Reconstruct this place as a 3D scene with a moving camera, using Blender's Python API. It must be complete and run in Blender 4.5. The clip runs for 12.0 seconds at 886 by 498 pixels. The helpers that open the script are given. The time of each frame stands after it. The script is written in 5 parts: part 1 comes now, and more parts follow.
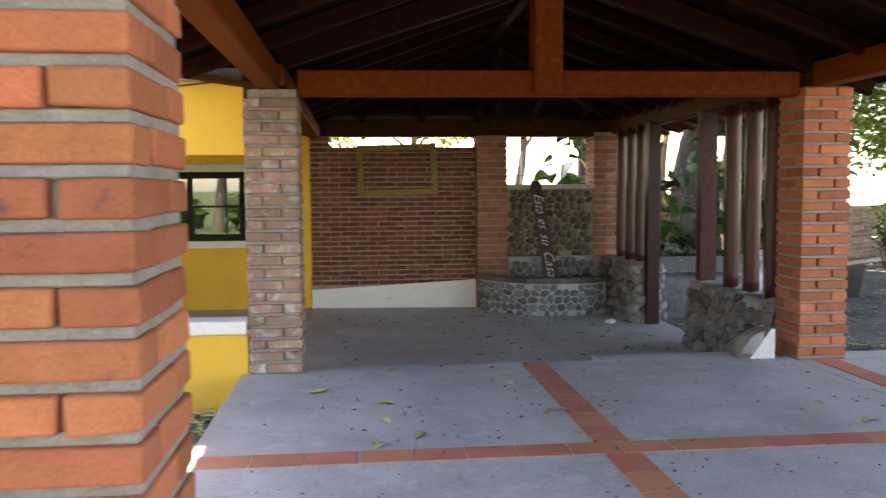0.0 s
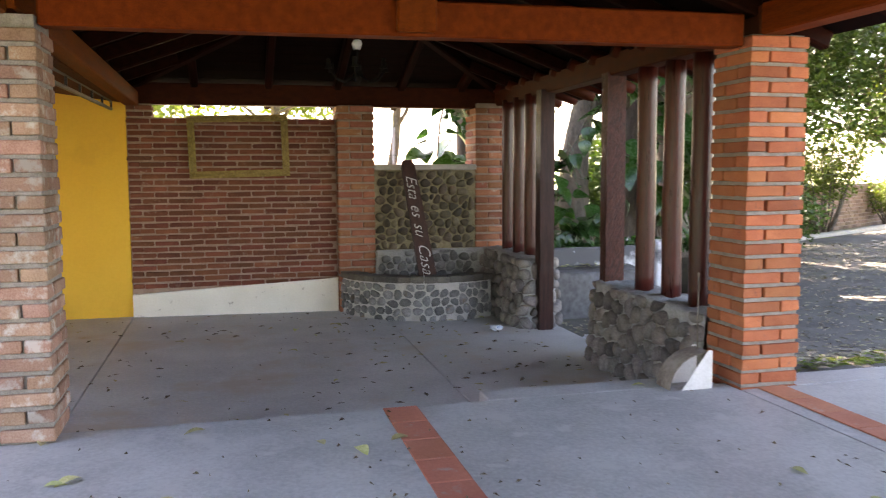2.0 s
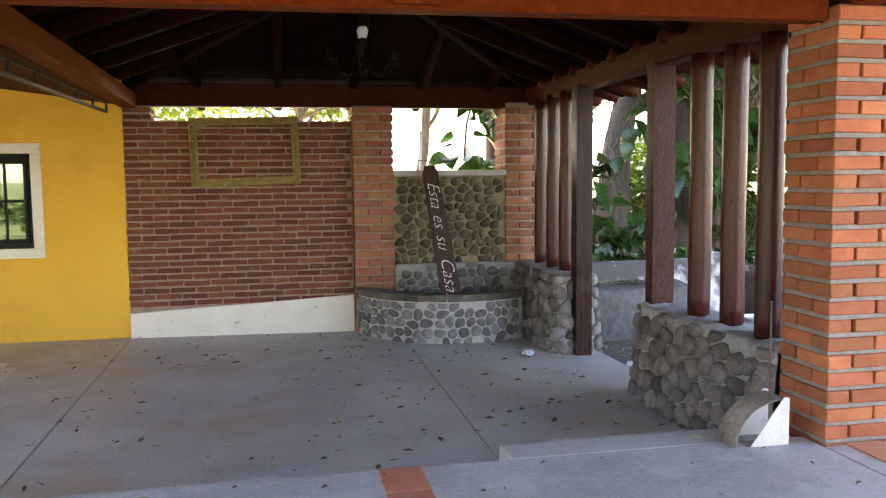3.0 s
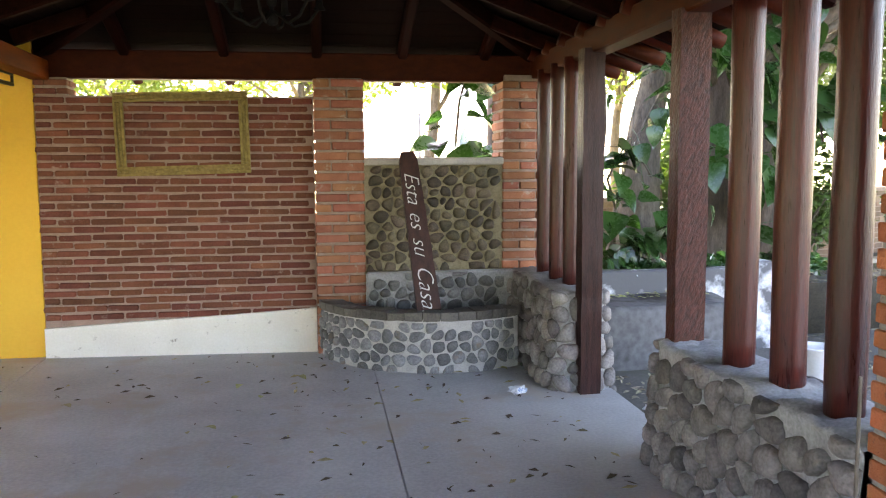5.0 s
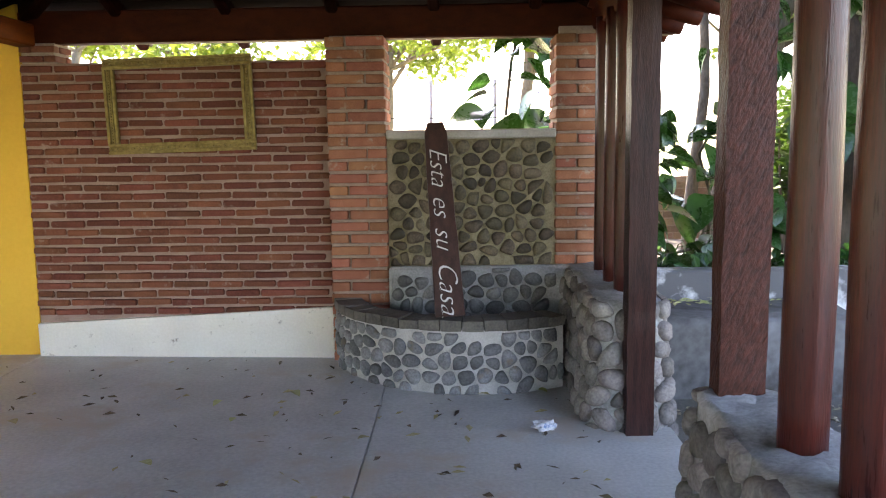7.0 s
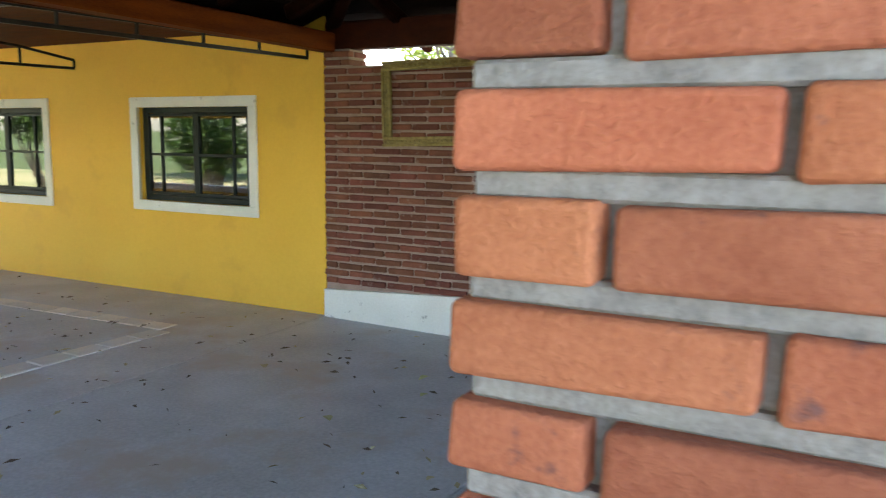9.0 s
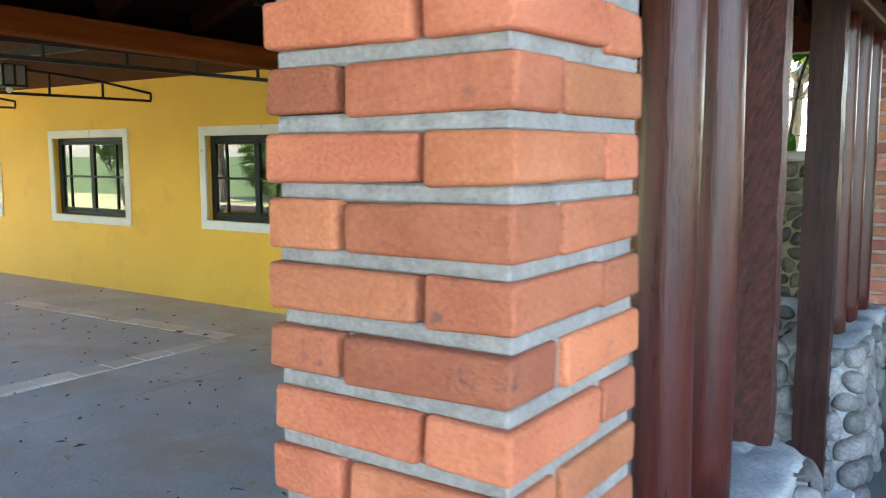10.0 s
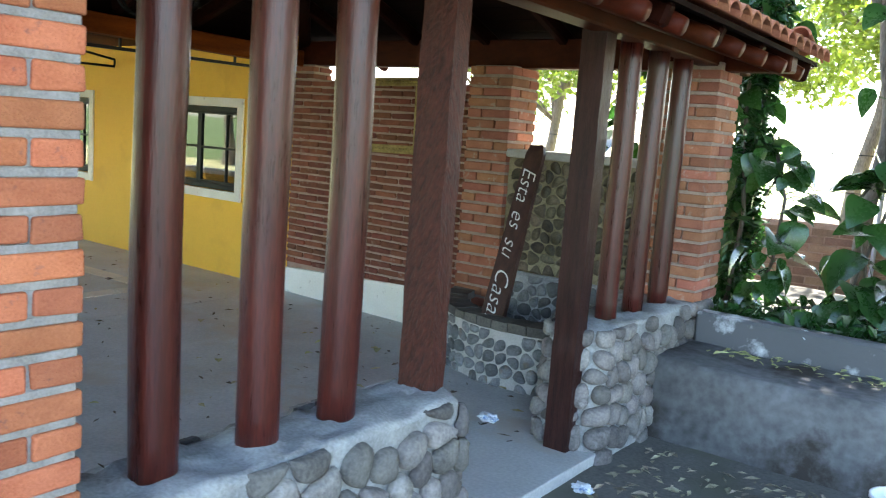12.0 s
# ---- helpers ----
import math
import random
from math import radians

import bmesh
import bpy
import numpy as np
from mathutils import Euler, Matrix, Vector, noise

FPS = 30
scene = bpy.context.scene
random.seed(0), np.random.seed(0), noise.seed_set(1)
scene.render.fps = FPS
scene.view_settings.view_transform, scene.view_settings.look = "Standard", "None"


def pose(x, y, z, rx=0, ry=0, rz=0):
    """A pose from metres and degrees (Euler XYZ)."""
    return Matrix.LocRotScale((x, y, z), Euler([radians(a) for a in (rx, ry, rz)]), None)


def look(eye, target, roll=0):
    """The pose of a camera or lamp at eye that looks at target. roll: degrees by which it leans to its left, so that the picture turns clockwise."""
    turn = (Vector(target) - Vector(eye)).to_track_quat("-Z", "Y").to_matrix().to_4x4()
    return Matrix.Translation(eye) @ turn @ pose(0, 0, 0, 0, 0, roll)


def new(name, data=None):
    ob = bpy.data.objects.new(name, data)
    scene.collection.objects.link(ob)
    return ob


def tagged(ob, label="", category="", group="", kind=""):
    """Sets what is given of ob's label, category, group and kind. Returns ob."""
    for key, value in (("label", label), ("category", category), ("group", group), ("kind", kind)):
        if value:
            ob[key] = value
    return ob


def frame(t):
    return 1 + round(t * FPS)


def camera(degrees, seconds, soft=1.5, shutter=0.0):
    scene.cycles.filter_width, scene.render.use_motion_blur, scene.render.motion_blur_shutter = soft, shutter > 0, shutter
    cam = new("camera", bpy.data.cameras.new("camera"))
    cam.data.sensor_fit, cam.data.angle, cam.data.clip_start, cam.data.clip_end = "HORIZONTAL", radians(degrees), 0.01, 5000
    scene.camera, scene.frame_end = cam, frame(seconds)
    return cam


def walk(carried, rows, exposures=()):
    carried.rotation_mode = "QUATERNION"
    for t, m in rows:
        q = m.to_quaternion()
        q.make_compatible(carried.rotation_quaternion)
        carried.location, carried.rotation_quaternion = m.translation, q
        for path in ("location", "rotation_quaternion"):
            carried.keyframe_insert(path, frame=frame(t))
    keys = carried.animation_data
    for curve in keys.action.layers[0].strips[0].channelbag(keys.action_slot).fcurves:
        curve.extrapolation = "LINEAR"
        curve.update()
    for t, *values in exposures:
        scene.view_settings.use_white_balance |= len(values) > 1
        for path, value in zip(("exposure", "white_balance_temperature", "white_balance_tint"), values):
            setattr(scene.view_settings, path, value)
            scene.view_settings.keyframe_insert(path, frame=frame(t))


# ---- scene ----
cam = camera(56.7, 12.0, 1.1, 0.3)
PATH = [
    (0, (-0.192, -0.086, 1.769), (0.004, 1.899, 1.624), -0.4),
    (0.5, (-0.076, 0.349, 1.745), (0.354, 2.297, 1.601), -0.5),
    (1, (0.003, 0.877, 1.733), (0.531, 2.798, 1.559), 0.0),
    (1.5, (0.095, 1.302, 1.762), (0.691, 3.201, 1.571), -0.3),
    (2, (0.294, 1.795, 1.746), (0.777, 3.727, 1.557), -0.3),
    (2.5, (0.465, 2.246, 1.736), (0.847, 4.202, 1.572), -0.5),
    (3, (0.666, 2.685, 1.74), (1.057, 4.639, 1.568), -0.6),
    (5, (1.526, 4.243, 1.746), (1.822, 6.211, 1.546), -0.3),
    (5.5, (1.712, 4.632, 1.775), (1.987, 6.601, 1.561), -0.3),
    (6, (1.965, 4.977, 1.751), (2.162, 6.957, 1.547), -0.2),
    (6.5, (2.242, 5.253, 1.744), (2.31, 7.236, 1.497), -0.4),
    (8.5, (3.445, 5.785, 1.782), (2.806, 7.661, 1.518), -0.3),
    (9, (3.81, 5.772, 1.793), (2.843, 7.5, 1.514), 0.5),
    (9.5, (4.099, 5.658, 1.789), (3.035, 7.337, 1.569), 0.4),
    (10, (4.369, 5.563, 1.799), (3.239, 7.198, 1.574), -0.1),
    (10.5, (4.697, 5.556, 1.813), (3.524, 7.154, 1.549), 1.0),
    (11, (5.0, 5.624, 1.791), (3.84, 7.229, 1.514), 2.4),
    (11.5, (5.551, 5.608, 1.901), (4.386, 7.208, 1.615), 3.4),
    (12, (5.873, 5.706, 1.916), (4.694, 7.298, 1.639), 4.3),
]
walk(cam, [(t, look(eye, target, roll)) for t, eye, target, roll in PATH], exposures=[(0, 2.8, 7900, 24), (0.5, 3.15, 7900, 25), (1.5, 3.3, 7900, 25), (2.5, 3.35, 7900, 27), (3, 3.55, 7800, 26), (5, 3.9, 7500, 24), (5.5, 3.95, 7400, 24), (6.5, 3.65, 7350, 25), (8.5, 3.5, 6550, 16), (9, 3.4, 6500, 13), (9.5, 3.5, 6400, 11), (10.5, 3.6, 6200, 10), (11.2, 3.55, 6200, 10), (12, 3.38, 6400, 8)])


# ---- world, sun ----
SUN_TO = Vector((-0.15, 0.58, 0.8)).normalized()
world = bpy.data.worlds.new("sky")
scene.world = world
world.use_nodes = True
sky = world.node_tree.nodes.new("ShaderNodeTexSky")
sky.sky_type, sky.sun_disc = "NISHITA", False
sky.sun_elevation = math.asin(SUN_TO.z)
sky.sun_rotation = math.atan2(SUN_TO.x, SUN_TO.y)
bg = world.node_tree.nodes["Background"]
bg.inputs["Strength"].default_value = 0.15
world.node_tree.links.new(sky.outputs[0], bg.inputs["Color"])
sun = new("sun", bpy.data.lights.new("sun", "SUN"))
sun.data.energy, sun.data.angle, sun.data.color = 5.0, radians(0.6), (1.0, 0.95, 0.87)
sun.matrix_world = look(SUN_TO * 60, (0, 0, 0))


# ---- materials ----
def mat(name, dark, light, scale=6.0, fine=70.0, rough=0.8, bump=0.3, rand=0.0, hue=0.0, stretch=(1, 1, 1), spec=0.4, coat=0.0,
        spot=None, spot_scale=2.0, spot_at=0.62, metal=0.0, island=False):
    """Two scales of noise between two colours, optional stains of a third colour, fine relief, and a random tone per piece."""
    m = bpy.data.materials.new(name)
    m.use_nodes = True
    n, l = m.node_tree.nodes, m.node_tree.links
    p = n["Principled BSDF"]
    tc, mp = n.new("ShaderNodeTexCoord"), n.new("ShaderNodeMapping")
    mp.inputs["Scale"].default_value = stretch
    info = n.new("ShaderNodeNewGeometry") if island else n.new("ShaderNodeObjectInfo")
    rnd = info.outputs["Random Per Island"] if island else info.outputs["Random"]
    if rand and not island:
        off = n.new("ShaderNodeVectorMath")
        off.operation = "SCALE"
        off.inputs[0].default_value = (7.3, 11.1, 5.7)
        l.new(rnd, off.inputs["Scale"])
        add = n.new("ShaderNodeVectorMath")
        l.new(tc.outputs["Object"], add.inputs[0])
        l.new(off.outputs[0], add.inputs[1])
        l.new(add.outputs[0], mp.inputs[0])
    else:
        l.new(tc.outputs["Object"], mp.inputs[0])
    big, small = n.new("ShaderNodeTexNoise"), n.new("ShaderNodeTexNoise")
    big.inputs["Scale"].default_value, big.inputs["Detail"].default_value = scale, 5
    small.inputs["Scale"].default_value, small.inputs["Detail"].default_value = fine, 4
    l.new(mp.outputs[0], big.inputs[0])
    l.new(mp.outputs[0], small.inputs[0])
    mix = n.new("ShaderNodeMix")
    mix.inputs[0].default_value = 0.45
    l.new(big.outputs[0], mix.inputs[2])
    l.new(small.outputs[0], mix.inputs[3])
    ramp = n.new("ShaderNodeValToRGB")
    ramp.color_ramp.elements[0].position, ramp.color_ramp.elements[1].position = 0.33, 0.67
    ramp.color_ramp.elements[0].color, ramp.color_ramp.elements[1].color = (*dark, 1), (*light, 1)
    l.new(mix.outputs[0], ramp.inputs[0])
    col = ramp.outputs[0]
    if spot:
        sp, sr, sm = n.new("ShaderNodeTexNoise"), n.new("ShaderNodeValToRGB"), n.new("ShaderNodeMix")
        sp.inputs["Scale"].default_value, sp.inputs["Detail"].default_value = spot_scale, 8
        sp.inputs["Roughness"].default_value = 0.65
        l.new(mp.outputs[0], sp.inputs[0])
        sr.color_ramp.elements[0].position, sr.color_ramp.elements[1].position = spot_at - 0.05, spot_at + 0.05
        l.new(sp.outputs[0], sr.inputs[0])
        sm.data_type = "RGBA"
        l.new(sr.outputs[0], sm.inputs[0])
        l.new(col, sm.inputs[6])
        sm.inputs[7].default_value = (*spot, 1)
        col = sm.outputs[2]
    if rand:
        hs, vr = n.new("ShaderNodeHueSaturation"), n.new("ShaderNodeMapRange")
        vr.inputs["To Min"].default_value, vr.inputs["To Max"].default_value = 1 - rand, 1 + rand
        l.new(rnd, vr.inputs[0])
        l.new(vr.outputs[0], hs.inputs["Value"])
        if hue:
            fr, hr = n.new("ShaderNodeMath"), n.new("ShaderNodeMapRange")
            fr.operation = "MULTIPLY"
            fr.inputs[1].default_value = 17.7
            fc = n.new("ShaderNodeMath")
            fc.operation = "FRACT"
            l.new(rnd, fr.inputs[0])
            l.new(fr.outputs[0], fc.inputs[0])
            hr.inputs["To Min"].default_value, hr.inputs["To Max"].default_value = 0.5 - hue, 0.5 + hue
            l.new(fc.outputs[0], hr.inputs[0])
            l.new(hr.outputs[0], hs.inputs["Hue"])
        l.new(col, hs.inputs["Color"])
        col = hs.outputs[0]
    l.new(col, p.inputs["Base Color"])
    p.inputs["Metallic"].default_value = metal
    p.inputs["Specular IOR Level"].default_value = spec
    p.inputs["Coat Weight"].default_value = coat
    p.inputs["Coat Roughness"].default_value = 0.2
    rr = n.new("ShaderNodeMapRange")
    rr.inputs["To Min"].default_value, rr.inputs["To Max"].default_value = max(rough - 0.12, 0.02), min(rough + 0.12, 1)
    l.new(mix.outputs[0], rr.inputs[0])
    l.new(rr.outputs[0], p.inputs["Roughness"])
    if bump:
        b = n.new("ShaderNodeBump")
        b.inputs["Strength"].default_value, b.inputs["Distance"].default_value = bump, 0.01
        l.new(mix.outputs[0], b.inputs["Height"])
        l.new(b.outputs[0], p.inputs["Normal"])
    return m


def leaf_mat(name, dark, light, rough=0.45, spec=0.4, see=0.35):
    """Leaves: diffuse, a little gloss, and light that passes through the blade; tone by leaf."""
    m = mat(name, dark, light, 3, 30, rough, 0.0, 0.35, 0.02, spec=spec, island=True)
    n, l = m.node_tree.nodes, m.node_tree.links
    p, out = n["Principled BSDF"], n["Material Output"]
    tr, mx = n.new("ShaderNodeBsdfTranslucent"), n.new("ShaderNodeMixShader")
    tr.inputs[0].default_value = (light[0] * 1.5, light[1] * 1.5, light[2] * 0.9, 1)
    mx.inputs[0].default_value = see
    l.new(p.outputs[0], mx.inputs[1])
    l.new(tr.outputs[0], mx.inputs[2])
    l.new(mx.outputs[0], out.inputs[0])
    return m


M_BRICK = mat("red_brick", (0.35, 0.097, 0.038), (0.52, 0.178, 0.08), 7, 130, 0.88, 1.1, 0.3, 0.005, spot=(0.19, 0.08, 0.06), spot_scale=17, spot_at=0.67)
M_BRICK_OLD = mat("weathered_brick", (0.22, 0.115, 0.075), (0.4, 0.25, 0.18), 6, 110, 0.9, 0.5, 0.25, 0.012, spot=(0.42, 0.36, 0.31), spot_scale=8, spot_at=0.57)
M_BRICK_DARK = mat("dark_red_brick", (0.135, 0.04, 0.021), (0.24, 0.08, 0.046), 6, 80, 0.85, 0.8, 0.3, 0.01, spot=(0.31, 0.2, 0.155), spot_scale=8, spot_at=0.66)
M_MORTAR = mat("grey_mortar", (0.19, 0.168, 0.148), (0.36, 0.325, 0.29), 16, 120, 0.95, 0.9)
M_MORTAR_DK = mat("old_mortar", (0.25, 0.175, 0.135), (0.42, 0.31, 0.25), 14, 120, 0.95, 0.6)
M_MORTAR_WALL = mat("brown_wall_mortar", (0.27, 0.175, 0.137), (0.43, 0.3, 0.245), 9, 110, 0.95, 0.6)
M_CONC = mat("terrace_concrete", (0.295, 0.29, 0.283), (0.51, 0.502, 0.49), 2.0, 45, 0.5, 0.25, spot=(0.48, 0.47, 0.455), spot_scale=5, spot_at=0.6)
M_FLOOR = mat("inner_concrete_floor", (0.38, 0.372, 0.36), (0.6, 0.588, 0.566), 1.6, 45, 0.5, 0.15, spot=(0.47, 0.4, 0.33), spot_scale=0.9, spot_at=0.58)
M_PAVER = mat("pale_paver", (0.66, 0.6, 0.5), (0.8, 0.73, 0.62), 5, 60, 0.8, 0.2, 0.1)
M_CLAY = mat("clay_floor_tile", (0.4, 0.13, 0.075), (0.54, 0.21, 0.13), 4, 60, 0.65, 0.15, 0.12, 0.01, spot=(0.4, 0.3, 0.26), spot_scale=6, spot_at=0.66)
M_WOOD = mat("red_stained_beam", (0.1, 0.016, 0.002), (0.21, 0.04, 0.005), 3, 40, 0.62, 0.2, 0.1, 0.006, stretch=(6, 0.6, 6), spec=0.08)
# Red-brown rafters, darkened in colour to carry the roof's shade.
M_RAFTER = mat("shade_toned_brown_rafter", (0.011, 0.0025, 0.0011), (0.027, 0.006, 0.0025), 3, 40, 0.65, 0.12, 0.12, 0.006, stretch=(5, 1, 5), spec=0.05)
# About a third of M_WOOD's value; beams behind the truss and rafter tails.
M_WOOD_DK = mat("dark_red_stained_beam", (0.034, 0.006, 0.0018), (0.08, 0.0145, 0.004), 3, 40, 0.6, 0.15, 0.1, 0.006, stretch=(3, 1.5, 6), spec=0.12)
M_BOARD_W = mat("red_brown_ceiling_board", (0.045, 0.011, 0.004), (0.115, 0.03, 0.0095), 2.5, 40, 0.75, 0.15, stretch=(1, 5, 1), spec=0.08)
# Brown boards cut to near-black: the shade under the roof is in the colour.
M_BOARD = mat("shade_toned_ceiling_board", (0.005, 0.002, 0.0015), (0.014, 0.005, 0.003), 2.5, 40, 0.8, 0.15, stretch=(1, 5, 1), spec=0.05)
M_POST = mat("varnished_log", (0.026, 0.0055, 0.0045), (0.098, 0.0175, 0.0105), 4, 30, 0.3, 0.4, 0.12, stretch=(6, 6, 0.45), spec=0.38, spot=(0.05, 0.024, 0.016), spot_scale=1.3, spot_at=0.6)
M_POST_SQ = mat("rough_hewn_timber", (0.026, 0.008, 0.006), (0.1, 0.029, 0.019), 5, 11, 0.5, 1.5, 0.12, stretch=(8, 8, 1.0), spec=0.25)
_map = M_POST_SQ.node_tree.nodes["Mapping"]
_map.vector_type = "TEXTURE"
_map.inputs["Scale"].default_value, _map.inputs["Rotation"].default_value = (0.12, 0.12, 0.9), (0.35, 0.45, 0)
M_POST_DK = mat("dark_timber", (0.014, 0.0055, 0.005), (0.048, 0.017, 0.013), 5, 34, 0.42, 0.5, 0.1, stretch=(8, 8, 0.7), spec=0.18)
M_YELLOW = mat("yellow_wall_paint", (0.84, 0.46, 0.045), (0.9, 0.52, 0.06), 1.3, 40, 0.7, 0.08, spot=(0.81, 0.44, 0.05), spot_scale=1.7, spot_at=0.62)
M_WHITE = mat("white_wall_paint", (0.79, 0.74, 0.64), (0.9, 0.855, 0.76), 3, 50, 0.75, 0.3, spot=(0.34, 0.28, 0.22), spot_scale=9, spot_at=0.685)
M_GREYPAINT = mat("grey_paint", (0.3, 0.3, 0.31), (0.4, 0.4, 0.41), 3, 50, 0.6, 0.1)
M_STONE = mat("river_stone_grey", (0.085, 0.087, 0.09), (0.27, 0.272, 0.275), 9, 70, 0.7, 0.3, 0.42, 0.01, spot=(0.19, 0.15, 0.11), spot_scale=5, spot_at=0.63)
M_STONE_WET = mat("damp_dark_stone", (0.07, 0.07, 0.067), (0.2, 0.198, 0.19), 9, 70, 0.6, 0.3, 0.4, 0.01)
M_BRICK_MID = mat("dusty_red_brick", (0.25, 0.088, 0.045), (0.43, 0.175, 0.1), 7, 110, 0.88, 0.5, 0.28, 0.012, spot=(0.4, 0.29, 0.22), spot_scale=9, spot_at=0.64)
M_STONE_WARM = mat("river_stone_brown", (0.04, 0.031, 0.02), (0.165, 0.13, 0.08), 9, 70, 0.65, 0.3, 0.5, 0.02)
M_RUBBLE = mat("rubble_stone", (0.085, 0.076, 0.07), (0.26, 0.235, 0.215), 8, 60, 0.8, 0.6, 0.42, 0.03, spot=(0.33, 0.31, 0.29), spot_scale=6, spot_at=0.67)
M_CEMENT_LT = mat("pale_cement", (0.38, 0.365, 0.34), (0.58, 0.56, 0.53), 10, 90, 0.95, 0.6)
M_CEMENT_OL = mat("mossy_cement", (0.19, 0.156, 0.088), (0.37, 0.315, 0.2), 10, 90, 0.95, 0.5)
M_CEMENT_GY = mat("grey_cement_cap", (0.2, 0.197, 0.19), (0.43, 0.425, 0.41), 6, 60, 0.9, 0.9)
M_CAP = mat("concrete_coping", (0.36, 0.33, 0.28), (0.52, 0.48, 0.42), 5, 60, 0.85, 0.25)
M_RIM = mat("dark_rim_stone", (0.06, 0.055, 0.05), (0.16, 0.145, 0.12), 7, 60, 0.8, 0.4, 0.3)
M_WATER = mat("stagnant_water", (0.012, 0.013, 0.01), (0.03, 0.03, 0.022), 4, 30, 0.12, 0.02)
M_GOLD = mat("gilded_frame_wood", (0.17, 0.115, 0.025), (0.42, 0.31, 0.095), 12, 40, 0.5, 0.8)
M_SIGN = mat("dark_sign_plank", (0.03, 0.014, 0.01), (0.09, 0.04, 0.028), 4, 40, 0.5, 0.4, stretch=(6, 6, 0.8))
M_LETTER = mat("white_letter_paint", (0.7, 0.69, 0.66), (0.82, 0.81, 0.78), 20, 90, 0.6, 0.05)
M_STEEL = mat("dark_steel", (0.015, 0.015, 0.016), (0.04, 0.038, 0.036), 10, 80, 0.45, 0.05, metal=0.6)
M_IRON = mat("blackened_iron", (0.006, 0.0055, 0.005), (0.018, 0.016, 0.014), 10, 80, 0.85, 0.05, spec=0.05)
M_WINDOW = mat("dark_green_window_paint", (0.008, 0.012, 0.011), (0.02, 0.026, 0.024), 10, 60, 0.5, 0.05, spec=0.2)
# Dark albedo stands in for the unlit room behind the panes.
M_ROOM = mat("shade_dark_plaster", (0.05, 0.05, 0.05), (0.09, 0.09, 0.09), 3, 40, 0.9, 0.1)
M_GROUND = mat("bare_earth_and_litter", (0.08, 0.076, 0.068), (0.18, 0.17, 0.15), 2.2, 40, 0.95, 0.6, spot=(0.12, 0.118, 0.09), spot_scale=1.3, spot_at=0.58)
M_PEEL = mat("peeling_whitewash", (0.6, 0.6, 0.6), (0.72, 0.72, 0.72), 3, 25, 0.9, 0.6, spot=(0.12, 0.12, 0.122), spot_scale=2.0, spot_at=0.49)
M_LEDGE = mat("stained_concrete", (0.07, 0.068, 0.066), (0.19, 0.19, 0.192), 1.5, 16, 0.9, 0.7, spot=(0.05, 0.041, 0.034), spot_scale=1.1, spot_at=0.53)
M_SOIL = mat("dark_soil", (0.03, 0.026, 0.02), (0.09, 0.08, 0.06), 6, 50, 0.95, 0.6)
M_BARK = mat("grey_bark", (0.06, 0.048, 0.037), (0.2, 0.165, 0.13), 5, 22, 0.9, 1.8, stretch=(3, 3, 0.8))
M_BARK_DK = mat("dark_bark", (0.06, 0.045, 0.035), (0.17, 0.13, 0.1), 6, 40, 0.9, 0.9, stretch=(4, 4, 0.6))
M_TILE = mat("clay_roof_tile", (0.28, 0.09, 0.045), (0.46, 0.18, 0.095), 5, 60, 0.85, 0.3, 0.2, 0.01, island=True)
M_LEAF = leaf_mat("green_leaf", (0.025, 0.055, 0.01), (0.065, 0.125, 0.022), see=0.16)
M_LEAF_LT = leaf_mat("light_green_leaf", (0.06, 0.1, 0.015), (0.14, 0.19, 0.032), see=0.3)
M_LEAF_BIG = leaf_mat("glossy_vine_leaf", (0.012, 0.045, 0.012), (0.034, 0.105, 0.026), 0.28, 0.55, 0.25)
M_LITTER = mat("dry_fallen_leaf", (0.05, 0.04, 0.025), (0.16, 0.12, 0.07), 20, 60, 0.8, 0.1, 0.5, 0.03, island=True)
M_FALLEN = mat("yellow_fallen_leaf", (0.36, 0.34, 0.11), (0.6, 0.58, 0.3), 20, 60, 0.65, 0.1, 0.3, 0.04)
M_TRASH = mat("crumpled_foil_wrapper", (0.55, 0.57, 0.6), (0.8, 0.82, 0.84), 30, 90, 0.35, 0.3, spot=(0.08, 0.2, 0.42), spot_scale=18, spot_at=0.6)
M_MILK = mat("dusty_milky_glass", (0.2, 0.19, 0.15), (0.34, 0.33, 0.27), 14, 60, 0.35, 0.03)
M_PLASTIC = mat("white_plastic", (0.68, 0.68, 0.67), (0.8, 0.8, 0.79), 6, 50, 0.4, 0.02)
M_CARTON = mat("dirty_white_board", (0.15, 0.12, 0.1), (0.33, 0.29, 0.25), 5, 40, 0.7, 0.1, spot=(0.1, 0.055, 0.035), spot_scale=7, spot_at=0.58)
M_DRYGRASS = mat("sunlit_dry_grass", (0.3, 0.28, 0.12), (0.46, 0.43, 0.22), 0.6, 20, 0.95, 0.4, spot=(0.16, 0.22, 0.06), spot_scale=0.25, spot_at=0.55)

M_LAWN = mat("green_lawn", (0.05, 0.085, 0.02), (0.12, 0.17, 0.045), 0.8, 24, 0.95, 0.5, spot=(0.16, 0.15, 0.06), spot_scale=0.4, spot_at=0.6)

M_GLASS = bpy.data.materials.new("window_glass")
M_GLASS.use_nodes = True
_n, _l = M_GLASS.node_tree.nodes, M_GLASS.node_tree.links
_f, _t, _g, _x = (_n.new(k) for k in ("ShaderNodeFresnel", "ShaderNodeBsdfTransparent", "ShaderNodeBsdfGlossy", "ShaderNodeMixShader"))
_f.inputs[0].default_value, _g.inputs["Roughness"].default_value = 2.3, 0.02
_t.inputs[0].default_value = (0.75, 0.8, 0.78, 1)
